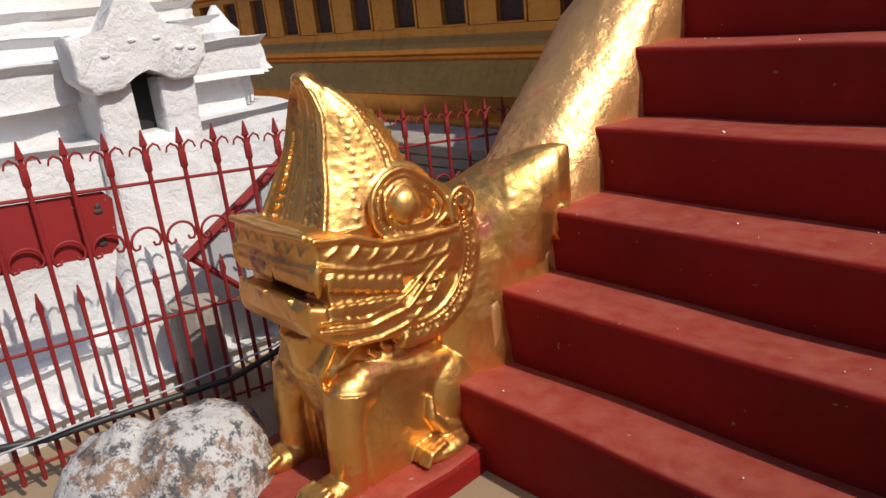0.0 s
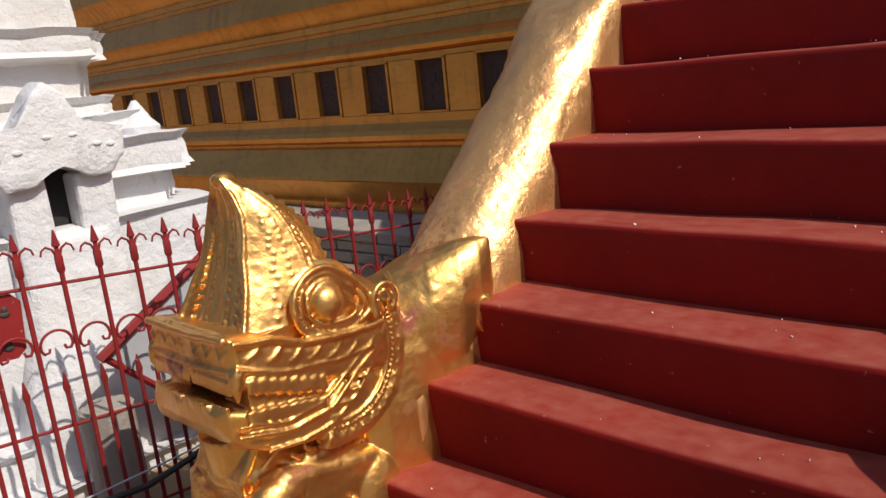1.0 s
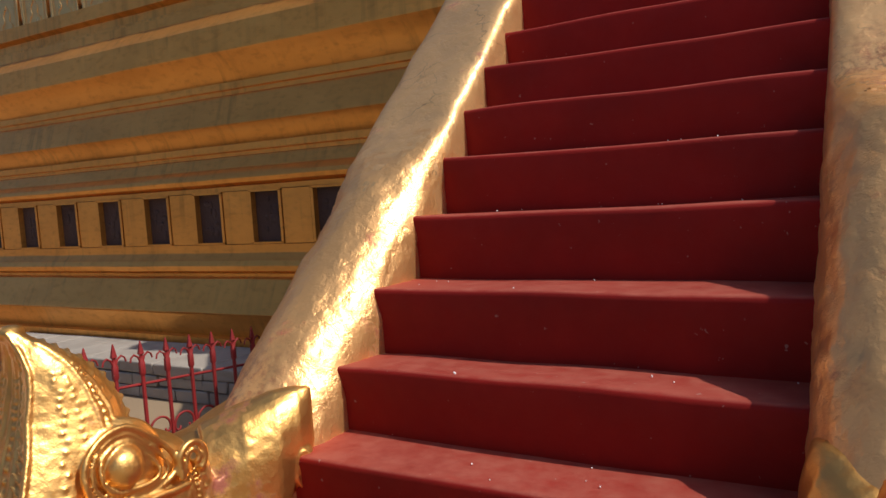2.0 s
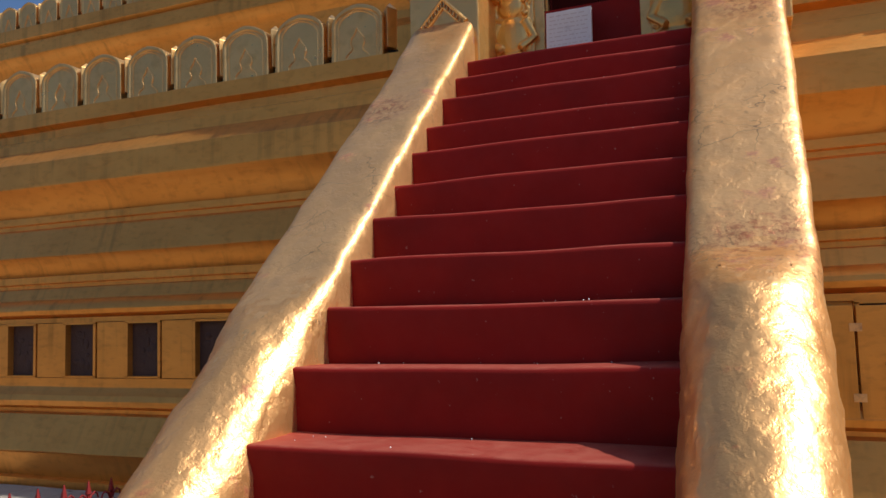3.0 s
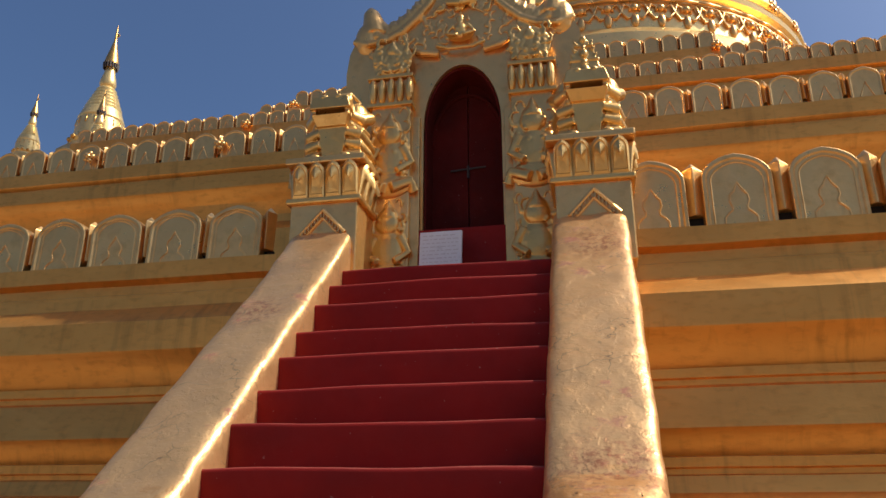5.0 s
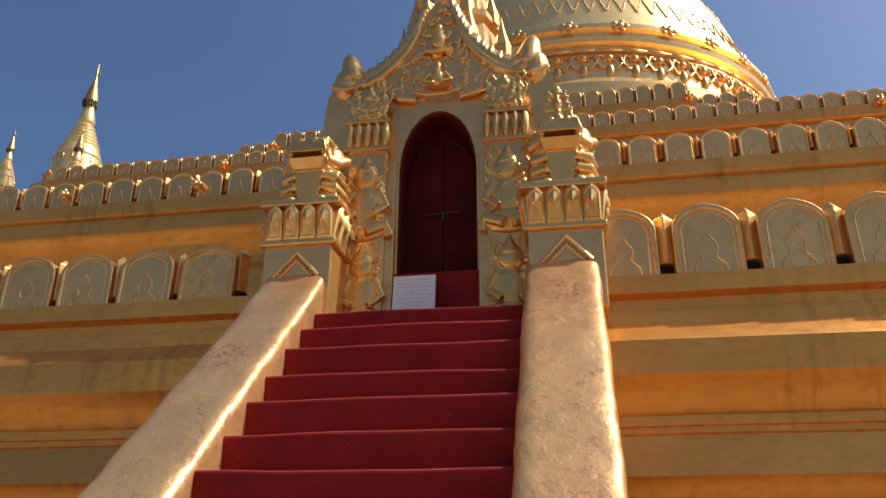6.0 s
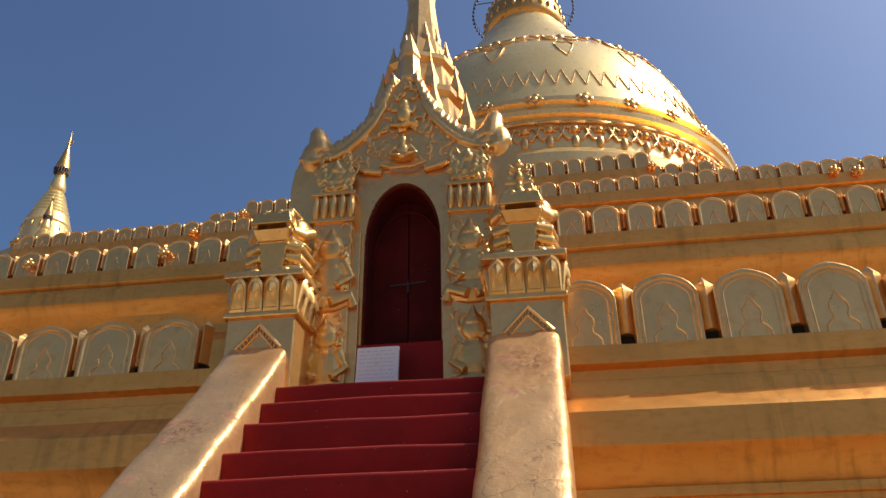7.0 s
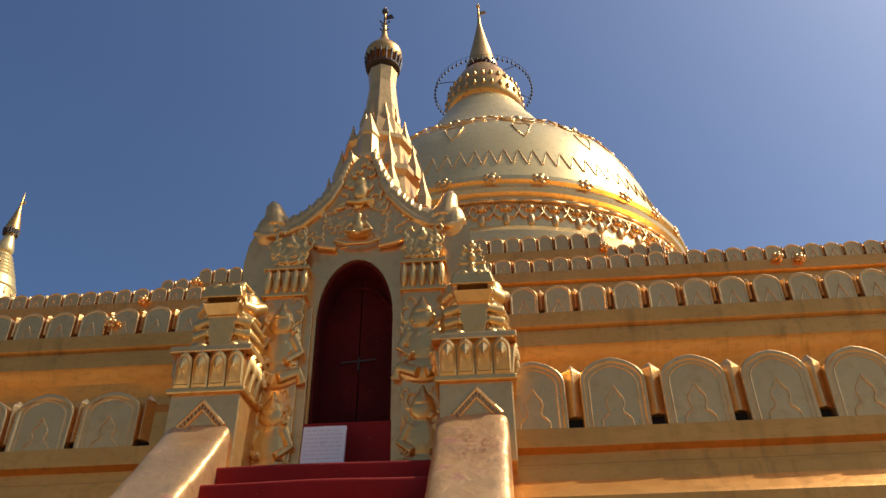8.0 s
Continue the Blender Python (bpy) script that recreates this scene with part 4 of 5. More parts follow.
# ---- guardian beasts at the foot of the stair (plain gilded statues) ----
def beast_mesh(name):
    """One solid: seated body, square jaws, tall leaf-shaped crest, eyes, mane band; local x across, faces -y, foot at z 0."""
    bm = bmesh.new()

    def loft(ring):
        rows = [[bm.verts.new(p) for p in r] for r in ring]
        n = len(rows[0])
        for a, b in zip(rows, rows[1:]):
            for k in range(n):
                bm.faces.new((a[k], a[(k + 1) % n], b[(k + 1) % n], b[k]))
        bm.faces.new(rows[0][::-1])
        bm.faces.new(rows[-1])

    def section(y, w, z0, z1, p=2 / 6.0):
        cz, hz = (z0 + z1) / 2, (z1 - z0) / 2
        return [(w * math.copysign(abs(math.cos(a)) ** p, math.cos(a)), y, cz + hz * math.copysign(abs(math.sin(a)) ** p, math.sin(a))) for a in [2 * math.pi * (k + 0.5) / 28 for k in range(28)]]

    def wide(y):
        """Half width of the jaws along the head."""
        return 0.232 + 0.006 * math.cos((y + 0.1) * 5)
    # jaws, the mouth a narrow slit between them
    loft([section(-0.425, 0.205, 0.735, 0.862), section(-0.412, 0.228, 0.718, 0.885), section(-0.36, 0.236, 0.694, 0.868), section(-0.18, 0.238, 0.645, 0.800), section(0.0, 0.238, 0.60, 0.778), section(0.12, 0.232, 0.58, 0.765), section(0.22, 0.21, 0.56, 0.76), section(0.30, 0.18, 0.55, 0.76)])
    loft([section(-0.47, 0.165, 0.612, 0.664, 0.5), section(-0.45, 0.205, 0.570, 0.676), section(-0.40, 0.224, 0.530, 0.664), section(-0.314, 0.232, 0.485, 0.642), section(-0.188, 0.235, 0.455, 0.616, 0.45), section(0.0, 0.232, 0.435, 0.64, 0.5), section(0.12, 0.22, 0.44, 0.66, 0.55), section(0.25, 0.18, 0.48, 0.70, 0.6)])
    # skull, neck and the mass that runs back into the balustrade
    ball(bm, (0, 0.05, 0.77), (0.205, 0.24, 0.14), 32)
    ball(bm, (0, 0.30, 0.58), (0.225, 0.28, 0.21), 32)
    tube(bm, [(0, 0.15, 0.58), (0, 0.45, 0.60), (0, 0.75, 0.72)], [0.23, 0.23, 0.19], 32)
    ball(bm, (0, 0.07, 0.665), (0.228, 0.225, 0.185), 40)
    plan = [(-0.232, 0.10), (0.17, 0.06), (0.225, 0.12), (0.262, 0.22), (0.290, 0.34), (0.306, 0.48), (0.306, 0.72), (-0.232, 0.72)]
    loft([[(x * f, 0.72 + (y - 0.72) * g, z) for x, y in plan] for z, f, g in ((0.0, 1.0, 1.0), (0.28, 0.98, 1.0), (0.46, 0.95, 1.0), (0.60, 0.90, 0.99), (0.72, 0.80, 0.97))])
    box(bm, -0.20, 0.20, -0.36, 0.05, 0.75, 0.845)
    # crest: a tall leaf with a hollowed front and a ridge each side
    levels = [(0.84, -0.350, 0.176, 0.090, 0.206), (0.95, -0.298, 0.144, 0.074, 0.190), (1.04, -0.264, 0.108, 0.048, 0.166), (1.11, -0.244, 0.097, 0.004, 0.142),
              (1.17, -0.235, 0.084, -0.052, 0.116), (1.215, -0.235, 0.061, -0.112, 0.086), (1.25, -0.240, 0.036, -0.168, 0.055), (1.278, -0.246, 0.018, -0.21, 0.028)]

    def on_side(lv, q):
        """A point on the crest's side: q 0 at the front ridge, 1 at the back edge."""
        z, yf, wf, yb, wm = lv
        ym = yf + 0.50 * (yb - yf)
        if q < 0.5:
            u = q / 0.5
            return Vector((wf + (wm - wf) * math.sin(u * math.pi / 2), yf + (ym - yf) * u, z))
        u = (q - 0.5) / 0.5
        return Vector((wm + (0.34 * wm - wm) * u * u, ym + (yb - ym) * u, z))

    def level_at(f):
        i = min(int(f), len(levels) - 2)
        u = f - i
        return [levels[i][c] * (1 - u) + levels[i + 1][c] * u for c in range(5)]
    rows = []
    for k in range(29):
        lv = level_at(k / 28 * (len(levels) - 1.001))
        z, yf, wf, yb, wm = lv
        right = [on_side(lv, q) for q in (0, 0.15, 0.3, 0.5, 0.65, 0.8, 1.0)]
        ring = [Vector((0, yf + 0.10 * wf, z)), Vector((wf * 0.6, yf + 0.12 * wf, z))] + right + [Vector((-p.x, p.y, p.z)) for p in reversed(right)] + [Vector((-wf * 0.6, yf + 0.12 * wf, z))]
        rows.append(ring)
    loft(rows)
    ball(bm, (0, -0.222, 1.272), (0.026, 0.040, 0.022), 16)
    # body: chest, sloping flanks, four legs with toes
    tube(bm, [(0, -0.30, 0.52), (0, -0.30, 0.36), (0, -0.24, 0.10)], [0.13, 0.11, 0.08], 24)
    box(bm, -0.17, 0.17, -0.16, 0.16, 0.0, 0.30)
    ball(bm, (0, -0.12, 0.38), (0.19, 0.30, 0.10), 40)
    box(bm, -0.12, 0.12, -0.33, 0.0, 0.0, 0.46)
    flank = [(-0.35, 0.0), (-0.355, 0.34), (-0.345, 0.395), (-0.29, 0.420), (-0.20, 0.402), (-0.08, 0.372), (0.06, 0.338), (0.13, 0.295), (0.165, 0.20), (0.172, 0.10), (0.15, 0.0)]
    for s in (-1, 1):
        rows = []
        for x, g in ((0.05, 0.0), (0.13, 0.0), (0.160, 0.010), (0.183, 0.030), (0.198, 0.062), (0.205, 0.11)):
            rows.append([(s * x, -0.12 + (y + 0.12) * (1 - g * 1.1), z * (1 - g) if z else 0.0) for y, z in flank])
        loft(rows)
        ball(bm, (s * 0.160, -0.31, 0.325), (0.060, 0.095, 0.075), 24)
        tube(bm, [(s * 0.15, -0.33, 0.34), (s * 0.155, -0.365, 0.20), (s * 0.15, -0.375, 0.0)], [0.078, 0.062, 0.057], 24)
        ball(bm, (s * 0.145, -0.435, 0.030), (0.062, 0.10, 0.042), 24)
        ball(bm, (s * 0.180, 0.065, 0.165), (0.062, 0.115, 0.145), 40)
        tube(bm, [(s * 0.215, -0.060, 0.215), (s * 0.226, -0.075, 0.15), (s * 0.224, -0.03, 0.085), (s * 0.222, 0.07, 0.055)], [0.012, 0.020, 0.026, 0.026], 10)
        ball(bm, (s * 0.235, -0.04, 0.025), (0.060, 0.12, 0.040), 16)
        for k in range(4):
            tube(bm, [(s * (0.195 + 0.025 * k), -0.06, 0.062), (s * (0.196 + 0.026 * k), -0.13, 0.048), (s * (0.196 + 0.026 * k), -0.158, 0.012)], [0.010, 0.014, 0.012], 8)
            tube(bm, [(s * (0.105 + 0.028 * k), -0.47, 0.062), (s * (0.103 + 0.030 * k), -0.52, 0.046), (s * (0.103 + 0.030 * k), -0.542, 0.012)], [0.012, 0.016, 0.013], 8)
        # ear: a broad pointed cup cut off upright, with a round lobe at its foot
        if s > 0:
            rows = []
            for cx, cy, cz, hz, ht in ((0.06, 0.33, 0.585, 0.265, 0.17), (0.14, 0.43, 0.640, 0.26, 0.165), (0.205, 0.52, 0.705, 0.222, 0.135), (0.254, 0.582, 0.765, 0.170, 0.086), (0.282, 0.615, 0.793, 0.138, 0.040), (0.291, 0.626, 0.80, 0.122, 0.014)):
                ring = []
                for k in range(32):
                    a = 2 * math.pi * k / 32
                    t = ht * math.copysign(abs(math.cos(a)) ** 0.95, math.cos(a))
                    ring.append((cx + 0.8 * t, cy - 0.6 * t, cz + hz * math.copysign(abs(math.sin(a)) ** 0.9, math.sin(a))))
                rows.append(ring)
            loft(rows)
            ball(bm, (0.296, 0.552, 0.665), (0.046, 0.050, 0.085), 20)
            for r, w in ((0.052, 0.008), (0.024, 0.007)):
                tube(bm, [(0.322 + 0.010 * math.cos(a), 0.532 + r * 0.55 * math.cos(a), 0.665 + r * 1.2 * math.sin(a)) for a in [2 * math.pi * k / 20 for k in range(21)]], w, 6)
        # eye with its lids, drawn out to a tail
        ball(bm, (s * 0.165, -0.06, 0.872), (0.060, 0.15, 0.128), 32)
        ball(bm, (s * 0.212, -0.076, 0.878), (0.052, 0.060, 0.060), 32)
        for r, w in ((0.078, 0.007), (0.100, 0.006), (0.122, 0.010)):
            pts = []
            for k in range(49):
                a = 2 * math.pi * k / 48
                stretch = 1 + 0.42 * max(0.0, math.cos(a)) ** 3
                pts.append((s * (0.226 - 0.014 * max(0.0, math.sin(a)) - 0.10 * (r - 0.078)), -0.076 + r * stretch * math.cos(a), 0.878 + r * 0.88 * math.sin(a) - 0.045 * max(0.0, math.cos(a)) ** 2))
            tube(bm, pts, w, 8)
        # double curl behind the eye
        for r, w in ((0.046, 0.011), (0.022, 0.008)):
            tube(bm, [(s * 0.232, 0.146 + r * math.cos(a), 0.828 + r * 1.05 * math.sin(a)) for a in [-1.0 + 0.2 * k for k in range(22)]] + [(s * 0.236, 0.110 - 0.3 * r, 0.775)], w, 8)
        # mane band round the jaw: two edges, slanting leaves between them, a beaded line inside
        band = [(-0.05 + 0.232 * math.cos(a), 0.700 + 0.235 * math.sin(a), a) for a in [-2.0 + 2.5 * k / 30 for k in range(31)]]

        def cheek(y, z, out=0.0):
            """A point on the side of the head."""
            fall = max(0.0, y - 0.02)
            return (s * (0.236 + out - 0.55 * fall * fall - 1.6 * max(0.0, 0.50 - z) ** 2), y, z)
        for r, w in ((0.046, 0.006), (0.006, 0.007), (-0.032, 0.006)):
            tube(bm, [cheek(y + r * math.cos(a), z + r * math.sin(a), -0.002) for y, z, a in band], w, 8)
        tube(bm, [cheek(y + 0.024 * math.cos(a), z + 0.024 * math.sin(a), -0.012) for y, z, a in band], 0.022, 10)
        for k in range(1, 30):
            y, z, a = band[k]
            if k % 2:
                tube(bm, [cheek(y + 0.010 * math.cos(a), z + 0.010 * math.sin(a), 0.004), cheek(y + 0.052 * math.cos(a - 0.16), z + 0.052 * math.sin(a - 0.16), 0.0)], [0.009, 0.005], 6)
            ball(bm, cheek(y - 0.013 * math.cos(a), z - 0.013 * math.sin(a), 0.001), 0.0075, 6)
        # lip lines and slanting notches
        for line, w in (([(-0.424, 0.790), (-0.273, 0.732), (-0.083, 0.697), (0.085, 0.691)], 0.007),
                        ([(-0.425, 0.862), (-0.30, 0.838), (-0.18, 0.790), (0.0, 0.762), (0.13, 0.752)], 0.011),
                        ([(-0.446, 0.596), (-0.262, 0.548), (-0.126, 0.562), (-0.05, 0.602), (0.003, 0.640), (0.083, 0.684)], 0.008),
                        ([(-0.44, 0.625), (-0.28, 0.580), (-0.16, 0.590), (-0.05, 0.640), (0.03, 0.690)], 0.006),
                        ([(-0.36, 0.520), (-0.24, 0.500), (-0.12, 0.512), (-0.02, 0.560), (0.06, 0.640)], 0.006)):
            tube(bm, [cheek(y, z) for y, z in line], w, 8)
        for k in range(7):
            y = -0.36 + 0.068 * k
            z = 0.842 - 0.42 * (y + 0.36) + 0.30 * (y + 0.36) ** 2 - 0.022
            tube(bm, [cheek(y - 0.028, z - 0.016), cheek(y + 0.004, z - 0.004, 0.001), cheek(y + 0.034, z + 0.020)], [0.004, 0.008, 0.003], 6)
        for k in range(5):
            y = -0.10 + 0.030 * k
            tube(bm, [cheek(y - 0.03, 0.530 + 0.028 * k), cheek(y + 0.028, 0.520 + 0.030 * k)], [0.003, 0.006], 6)
        # teeth
        box(bm, min(s * 0.10, s * 0.222), max(s * 0.10, s * 0.222), -0.385, -0.05, 0.60, 0.71)
        for k in range(8):
            y = -0.395 + 0.034 * k
            z = 0.722 - 0.345 * (y + 0.431)
            box(bm, s * 0.236 - 0.008, s * 0.236 + 0.008, y, y + 0.028, z - 0.004, z + 0.040)
            z = 0.628 - 0.196 * (y + 0.429)
            box(bm, s * 0.232 - 0.007, s * 0.232 + 0.007, y - 0.01, y + 0.018, z, z + 0.034)
        for k in range(6):
            x = s * (0.018 + 0.034 * k)
            box(bm, x - 0.013, x + 0.013, -0.434, -0.41, 0.706, 0.752)
            box(bm, x - 0.013, x + 0.013, -0.470 + 0.02 * (abs(x) > 0.15), -0.440, 0.632, 0.680)
        tube(bm, [(s * 0.222, -0.412, 0.775), (s * 0.226, -0.420, 0.735), (s * 0.220, -0.420, 0.690)], [0.024, 0.019, 0.004], 10)
        # borders on the front of the lips
        tube(bm, [(s * 0.225, -0.422, 0.775), (s * 0.1, -0.432, 0.772), (0, -0.434, 0.770)], 0.008, 6)
        tube(bm, [(s * 0.215, -0.430, 0.870), (s * 0.1, -0.428, 0.866), (0, -0.428, 0.862)], 0.012, 8)
        for k in range(3):
            tube(bm, [(s * (0.03 + 0.065 * k), -0.426, 0.840), (s * (0.05 + 0.065 * k), -0.432, 0.805), (s * (0.08 + 0.065 * k), -0.424, 0.835)], 0.006, 6)
            tube(bm, [(s * (0.02 + 0.05 * k), -0.462, 0.615), (s * (0.02 + 0.05 * k), -0.440, 0.565)], 0.008, 6)

        # crest: rim, rope lines with beads between them, notched back edge, dotted front
        def side(f, q, out=0.002):
            p = on_side(level_at(f), q)
            return (s * (p.x + out), p.y, p.z)
        last = len(levels) - 1.02
        steps = [last * k / 24 for k in range(25)]
        tube(bm, [side(f, 0.0, 0.0) for f in steps], [0.009] * 20 + [0.007] * 5, 8)
        for q in (0.52, 0.66):
            tube(bm, [side(f, q, 0.0) for f in steps[:21]], 0.006, 6)
        for k in range(22):
            f = last * k / 26
            ball(bm, side(f, 0.59, 0.0), 0.0075, 8)
            if k % 2 == 0:
                tube(bm, [side(f, 0.72, 0.0), side(f + 0.34, 0.99, 0.004)], [0.004, 0.010], 6)
            if k < 15:
                ball(bm, side(f, 0.22 + 0.02 * (k % 3), 0.0), 0.0055, 6)
                ball(bm, side(f, 0.36 + 0.02 * (k % 2), -0.002), 0.0055, 6)
            if k < 10 and k % 2:
                tube(bm, [side(f + 0.5, 0.10, -0.001), side(f, 0.45, -0.001)], 0.004, 6)
            z, yf, wf, yb, wm = level_at(f)
            ball(bm, (s * wf * 0.30, yf + 0.10 * wf - 0.003, z), 0.0065, 6)
            tube(bm, [(s * wf * 0.92, yf + 0.03 * wf, z), (s * wf * 0.62, yf + 0.11 * wf - 0.003, z + 0.03)], 0.0055, 6)
        for q in (0.14, 0.50):
            tube(bm, [(s * w[2] * q, w[1] + 0.11 * w[2] - 0.003, w[0]) for w in [level_at(f) for f in steps]], 0.0055, 6)
        # beard strands under the jaw
        for k in range(6):
            tube(bm, [(s * (0.02 + 0.022 * k), -0.34, 0.50), (s * (0.02 + 0.018 * k), -0.39, 0.40), (s * (0.01 + 0.010 * k), -0.36, 0.22)], [0.016, 0.018, 0.006], 6)
            tube(bm, [(s * 0.19, -0.26 + 0.05 * k, 0.455), (s * 0.175, -0.22 + 0.05 * k, 0.425), (s * 0.12, -0.18 + 0.05 * k, 0.395)], [0.008, 0.014, 0.010], 6)
    done = fused(finish(bm, name, GOLD_LEAF), 0.0050, 2)
    for v in done.vertices:
        v.co += noise.noise_vector(v.co * 9) * 0.004 + noise.noise_vector(v.co * 32) * 0.0012
    return done


BEAST = beast_mesh("guardian_beast")
STATUES = (("guardian_beast", pose(-0.315, 0.0, 0.03), 1.0, "gilded guardian beast statue with tall crest and bared teeth", "stair foot guardians"),
           ("guardian_beast", pose(1.85, 0.0, 0.03), 1.0, "gilded guardian beast statue with tall crest beside the steps", "stair foot guardians"),
           ("pedestal_beast", pose(1.86, 4.06, 4.52), 0.74, "small gilded beast statue crouching on the stair head pedestal", "stair head beasts"),
           ("pedestal_beast", pose(-0.235, 4.06, 4.52), 0.74, "small gilded beast statue with a low brow, its headdress gone", "stair head beasts"))

def small_beast(tall):
    """A crouching beast: plain bib between three ribbed plates a side, square muzzle with a slit mouth, tall headdress."""
    b = bmesh.new()

    def block(z0, z1, w0, w1, y0, y1, y2, y3):
        """A block tapering from half width w0 to w1; front y0 to y1, back y2 to y3."""
        lo = [b.verts.new(p) for p in ((-w0, y0, z0), (w0, y0, z0), (w0, y2, z0), (-w0, y2, z0))]
        hi = [b.verts.new(p) for p in ((-w1, y1, z1), (w1, y1, z1), (w1, y3, z1), (-w1, y3, z1))]
        b.faces.new(lo[::-1])
        b.faces.new(hi)
        for k in range(4):
            b.faces.new((lo[k], lo[(k + 1) % 4], hi[(k + 1) % 4], hi[k]))
    block(0.0, 0.30, 0.205, 0.17, -0.10, -0.14, 0.30, 0.30)
    block(0.02, 0.29, 0.075, 0.115, -0.15, -0.19, 0.0, 0.0)
    for k in range(3):
        z = 0.015 + 0.085 * k
        for s in (-1, 1):
            # a plate that flares out and droops at its edge
            tube(b, [(s * 0.10, -0.15 - 0.006 * k, z + 0.055), (s * 0.20, -0.12, z + 0.045), (s * (0.25 - 0.008 * k), -0.02, z + 0.012), (s * (0.245 - 0.008 * k), 0.20, z + 0.02)], [0.030, 0.042, 0.036, 0.030], 12)
            tube(b, [(s * 0.12, -0.13, z + 0.03), (s * 0.215, -0.08, z + 0.028), (s * 0.225, 0.16, z + 0.03)], 0.026, 10)
    # lower jaw, slit, square muzzle
    block(0.270, 0.345, 0.120, 0.150, -0.21, -0.26, 0.16, 0.16)
    block(0.34, 0.40, 0.11, 0.11, -0.10, -0.10, 0.16, 0.16)
    block(0.380, 0.475, 0.165, 0.140, -0.28, -0.27, 0.16, 0.16)
    block(0.465, 0.500, 0.128, 0.10, -0.24, -0.14, 0.16, 0.14)
    for s in (-1, 1):
        box(b, min(s * 0.118, s * 0.15), max(s * 0.118, s * 0.15), -0.25, 0.12, 0.335, 0.39)
        ball(b, (s * 0.060, -0.255, 0.475), (0.030, 0.026, 0.022), 12)
        ball(b, (s * 0.105, -0.15, 0.490), (0.042, 0.045, 0.042), 14)
        tube(b, [(s * 0.055, -0.18, 0.520), (s * 0.12, -0.14, 0.540), (s * 0.175, -0.02, 0.515)], [0.012, 0.018, 0.008], 8)
        # cheeks that swell out beside the jaw, and an ear above
        tube(b, [(s * 0.14, -0.17, 0.36), (s * 0.20, -0.08, 0.35), (s * 0.245, 0.02, 0.40), (s * 0.20, 0.08, 0.48)], [0.034, 0.052, 0.046, 0.018], 12)
        ball(b, (s * 0.155, -0.02, 0.395), (0.085, 0.13, 0.11), 20)
        tube(b, [(s * 0.13, -0.16, 0.30), (s * 0.19, -0.05, 0.285), (s * 0.215, 0.08, 0.29)], [0.022, 0.035, 0.025], 8)
        ball(b, (s * 0.12, -0.20, 0.028), (0.055, 0.06, 0.030), 12)
        # pointed scales up the edge of the headdress
        for k in range(6 if tall else 0):
            z, x = 0.54 + 0.052 * k, 0.122 - 0.013 * k
            tube(b, [(s * x * 0.9, -0.02, z), (s * (x + 0.016), -0.03, z + 0.03)], [0.018, 0.008], 8)
    if tall:
        block(0.49, 0.66, 0.128, 0.100, -0.10, -0.055, 0.14, 0.12)
        block(0.65, 0.80, 0.098, 0.066, -0.045, -0.01, 0.12, 0.10)
        block(0.79, 0.86, 0.062, 0.035, -0.015, 0.01, 0.09, 0.07)
        block(0.650, 0.668, 0.108, 0.108, -0.07, -0.07, 0.13, 0.13)
        block(0.785, 0.80, 0.072, 0.072, -0.03, -0.03, 0.11, 0.11)
        for z, r in ((0.565, 0.036), (0.63, 0.024), (0.72, 0.030), (0.77, 0.018), (0.855, 0.026)):
            ball(b, (0, -0.105 + 0.30 * (z - 0.50), z), (r, 0.03, r * 1.2), 12)
    else:
        block(0.49, 0.54, 0.125, 0.10, -0.12, -0.08, 0.14, 0.12)
    return fused(finish(b, "pedestal_beast", GOLD_RELIEF), 0.006, 2)


SMALL, LOW = small_beast(True), small_beast(False)
for nm, at, size, lab, grp in STATUES:
    ob = new(nm, BEAST if size == 1 else SMALL if at.translation.x > 1 else LOW)
    side = -1 if at.translation.x > 1 else 1
    ob.matrix_basis = at @ (pose(0, -0.02, -0.006) @ Matrix.Diagonal((1.08, 1, 1.2, 1)) if size < 1 else Matrix.Diagonal((side, 1, 1, 1)))
    tagged(ob, lab, "statue", grp)
for x in (-0.315, 1.85):
    b = boxed(-0.35, 0.33, -0.60, 0.07, GZ - 0.1, 0.035, bevel=0.02)
    bmesh.ops.subdivide_edges(b, edges=list(b.edges), cuts=3, use_grid_fill=True)
    for v in b.verts:
        v.co += noise.noise_vector(v.co * 9) * 0.012
    tagged(part("statue_plinth", b, RED_STEP, at=pose(x, 0, 0)), "low red-painted cement plinth under a beast statue", "plinth", "statue plinths")

# ---- peeling stone lump on the ground ----
b = bmesh.new()
ball(b, (0.10, 0.0, 0.10), (0.30, 0.26, 0.26), 40)
ball(b, (-0.16, -0.02, 0.08), (0.28, 0.27, 0.24), 40)
ball(b, (-0.13, 0.02, 0.27), (0.085, 0.09, 0.08), 24)
ball(b, (0.18, 0.05, 0.20), (0.20, 0.18, 0.16), 24)
tube(b, [(-0.22, -0.24, 0.12), (0.02, -0.27, 0.05), (0.15, -0.2, 0.1)], 0.07, 12)
done = fused(finish(b, "stone_lump", STONE_LUMP), 0.012, 6)
for v in done.vertices:
    v.co += noise.noise_vector(v.co * 11) * 0.012 + noise.noise_vector(v.co * 30) * 0.004
done.polygons.foreach_set("use_smooth", [True] * len(done.polygons))
ob = new("stone_lump", done)
ob.matrix_basis = pose(-0.66, -0.75, GZ - 0.01, 0, 0, 49) @ Matrix.Diagonal((0.86, 0.9, 1.0, 1))
tagged(ob, "worn rounded stone with flaking white limewash on the ground", "stone")

# ---- iron fence beside the stair ----
FX = -1.15
def fence_z(y):
    return -0.075 - 0.095 * (y + 0.4)


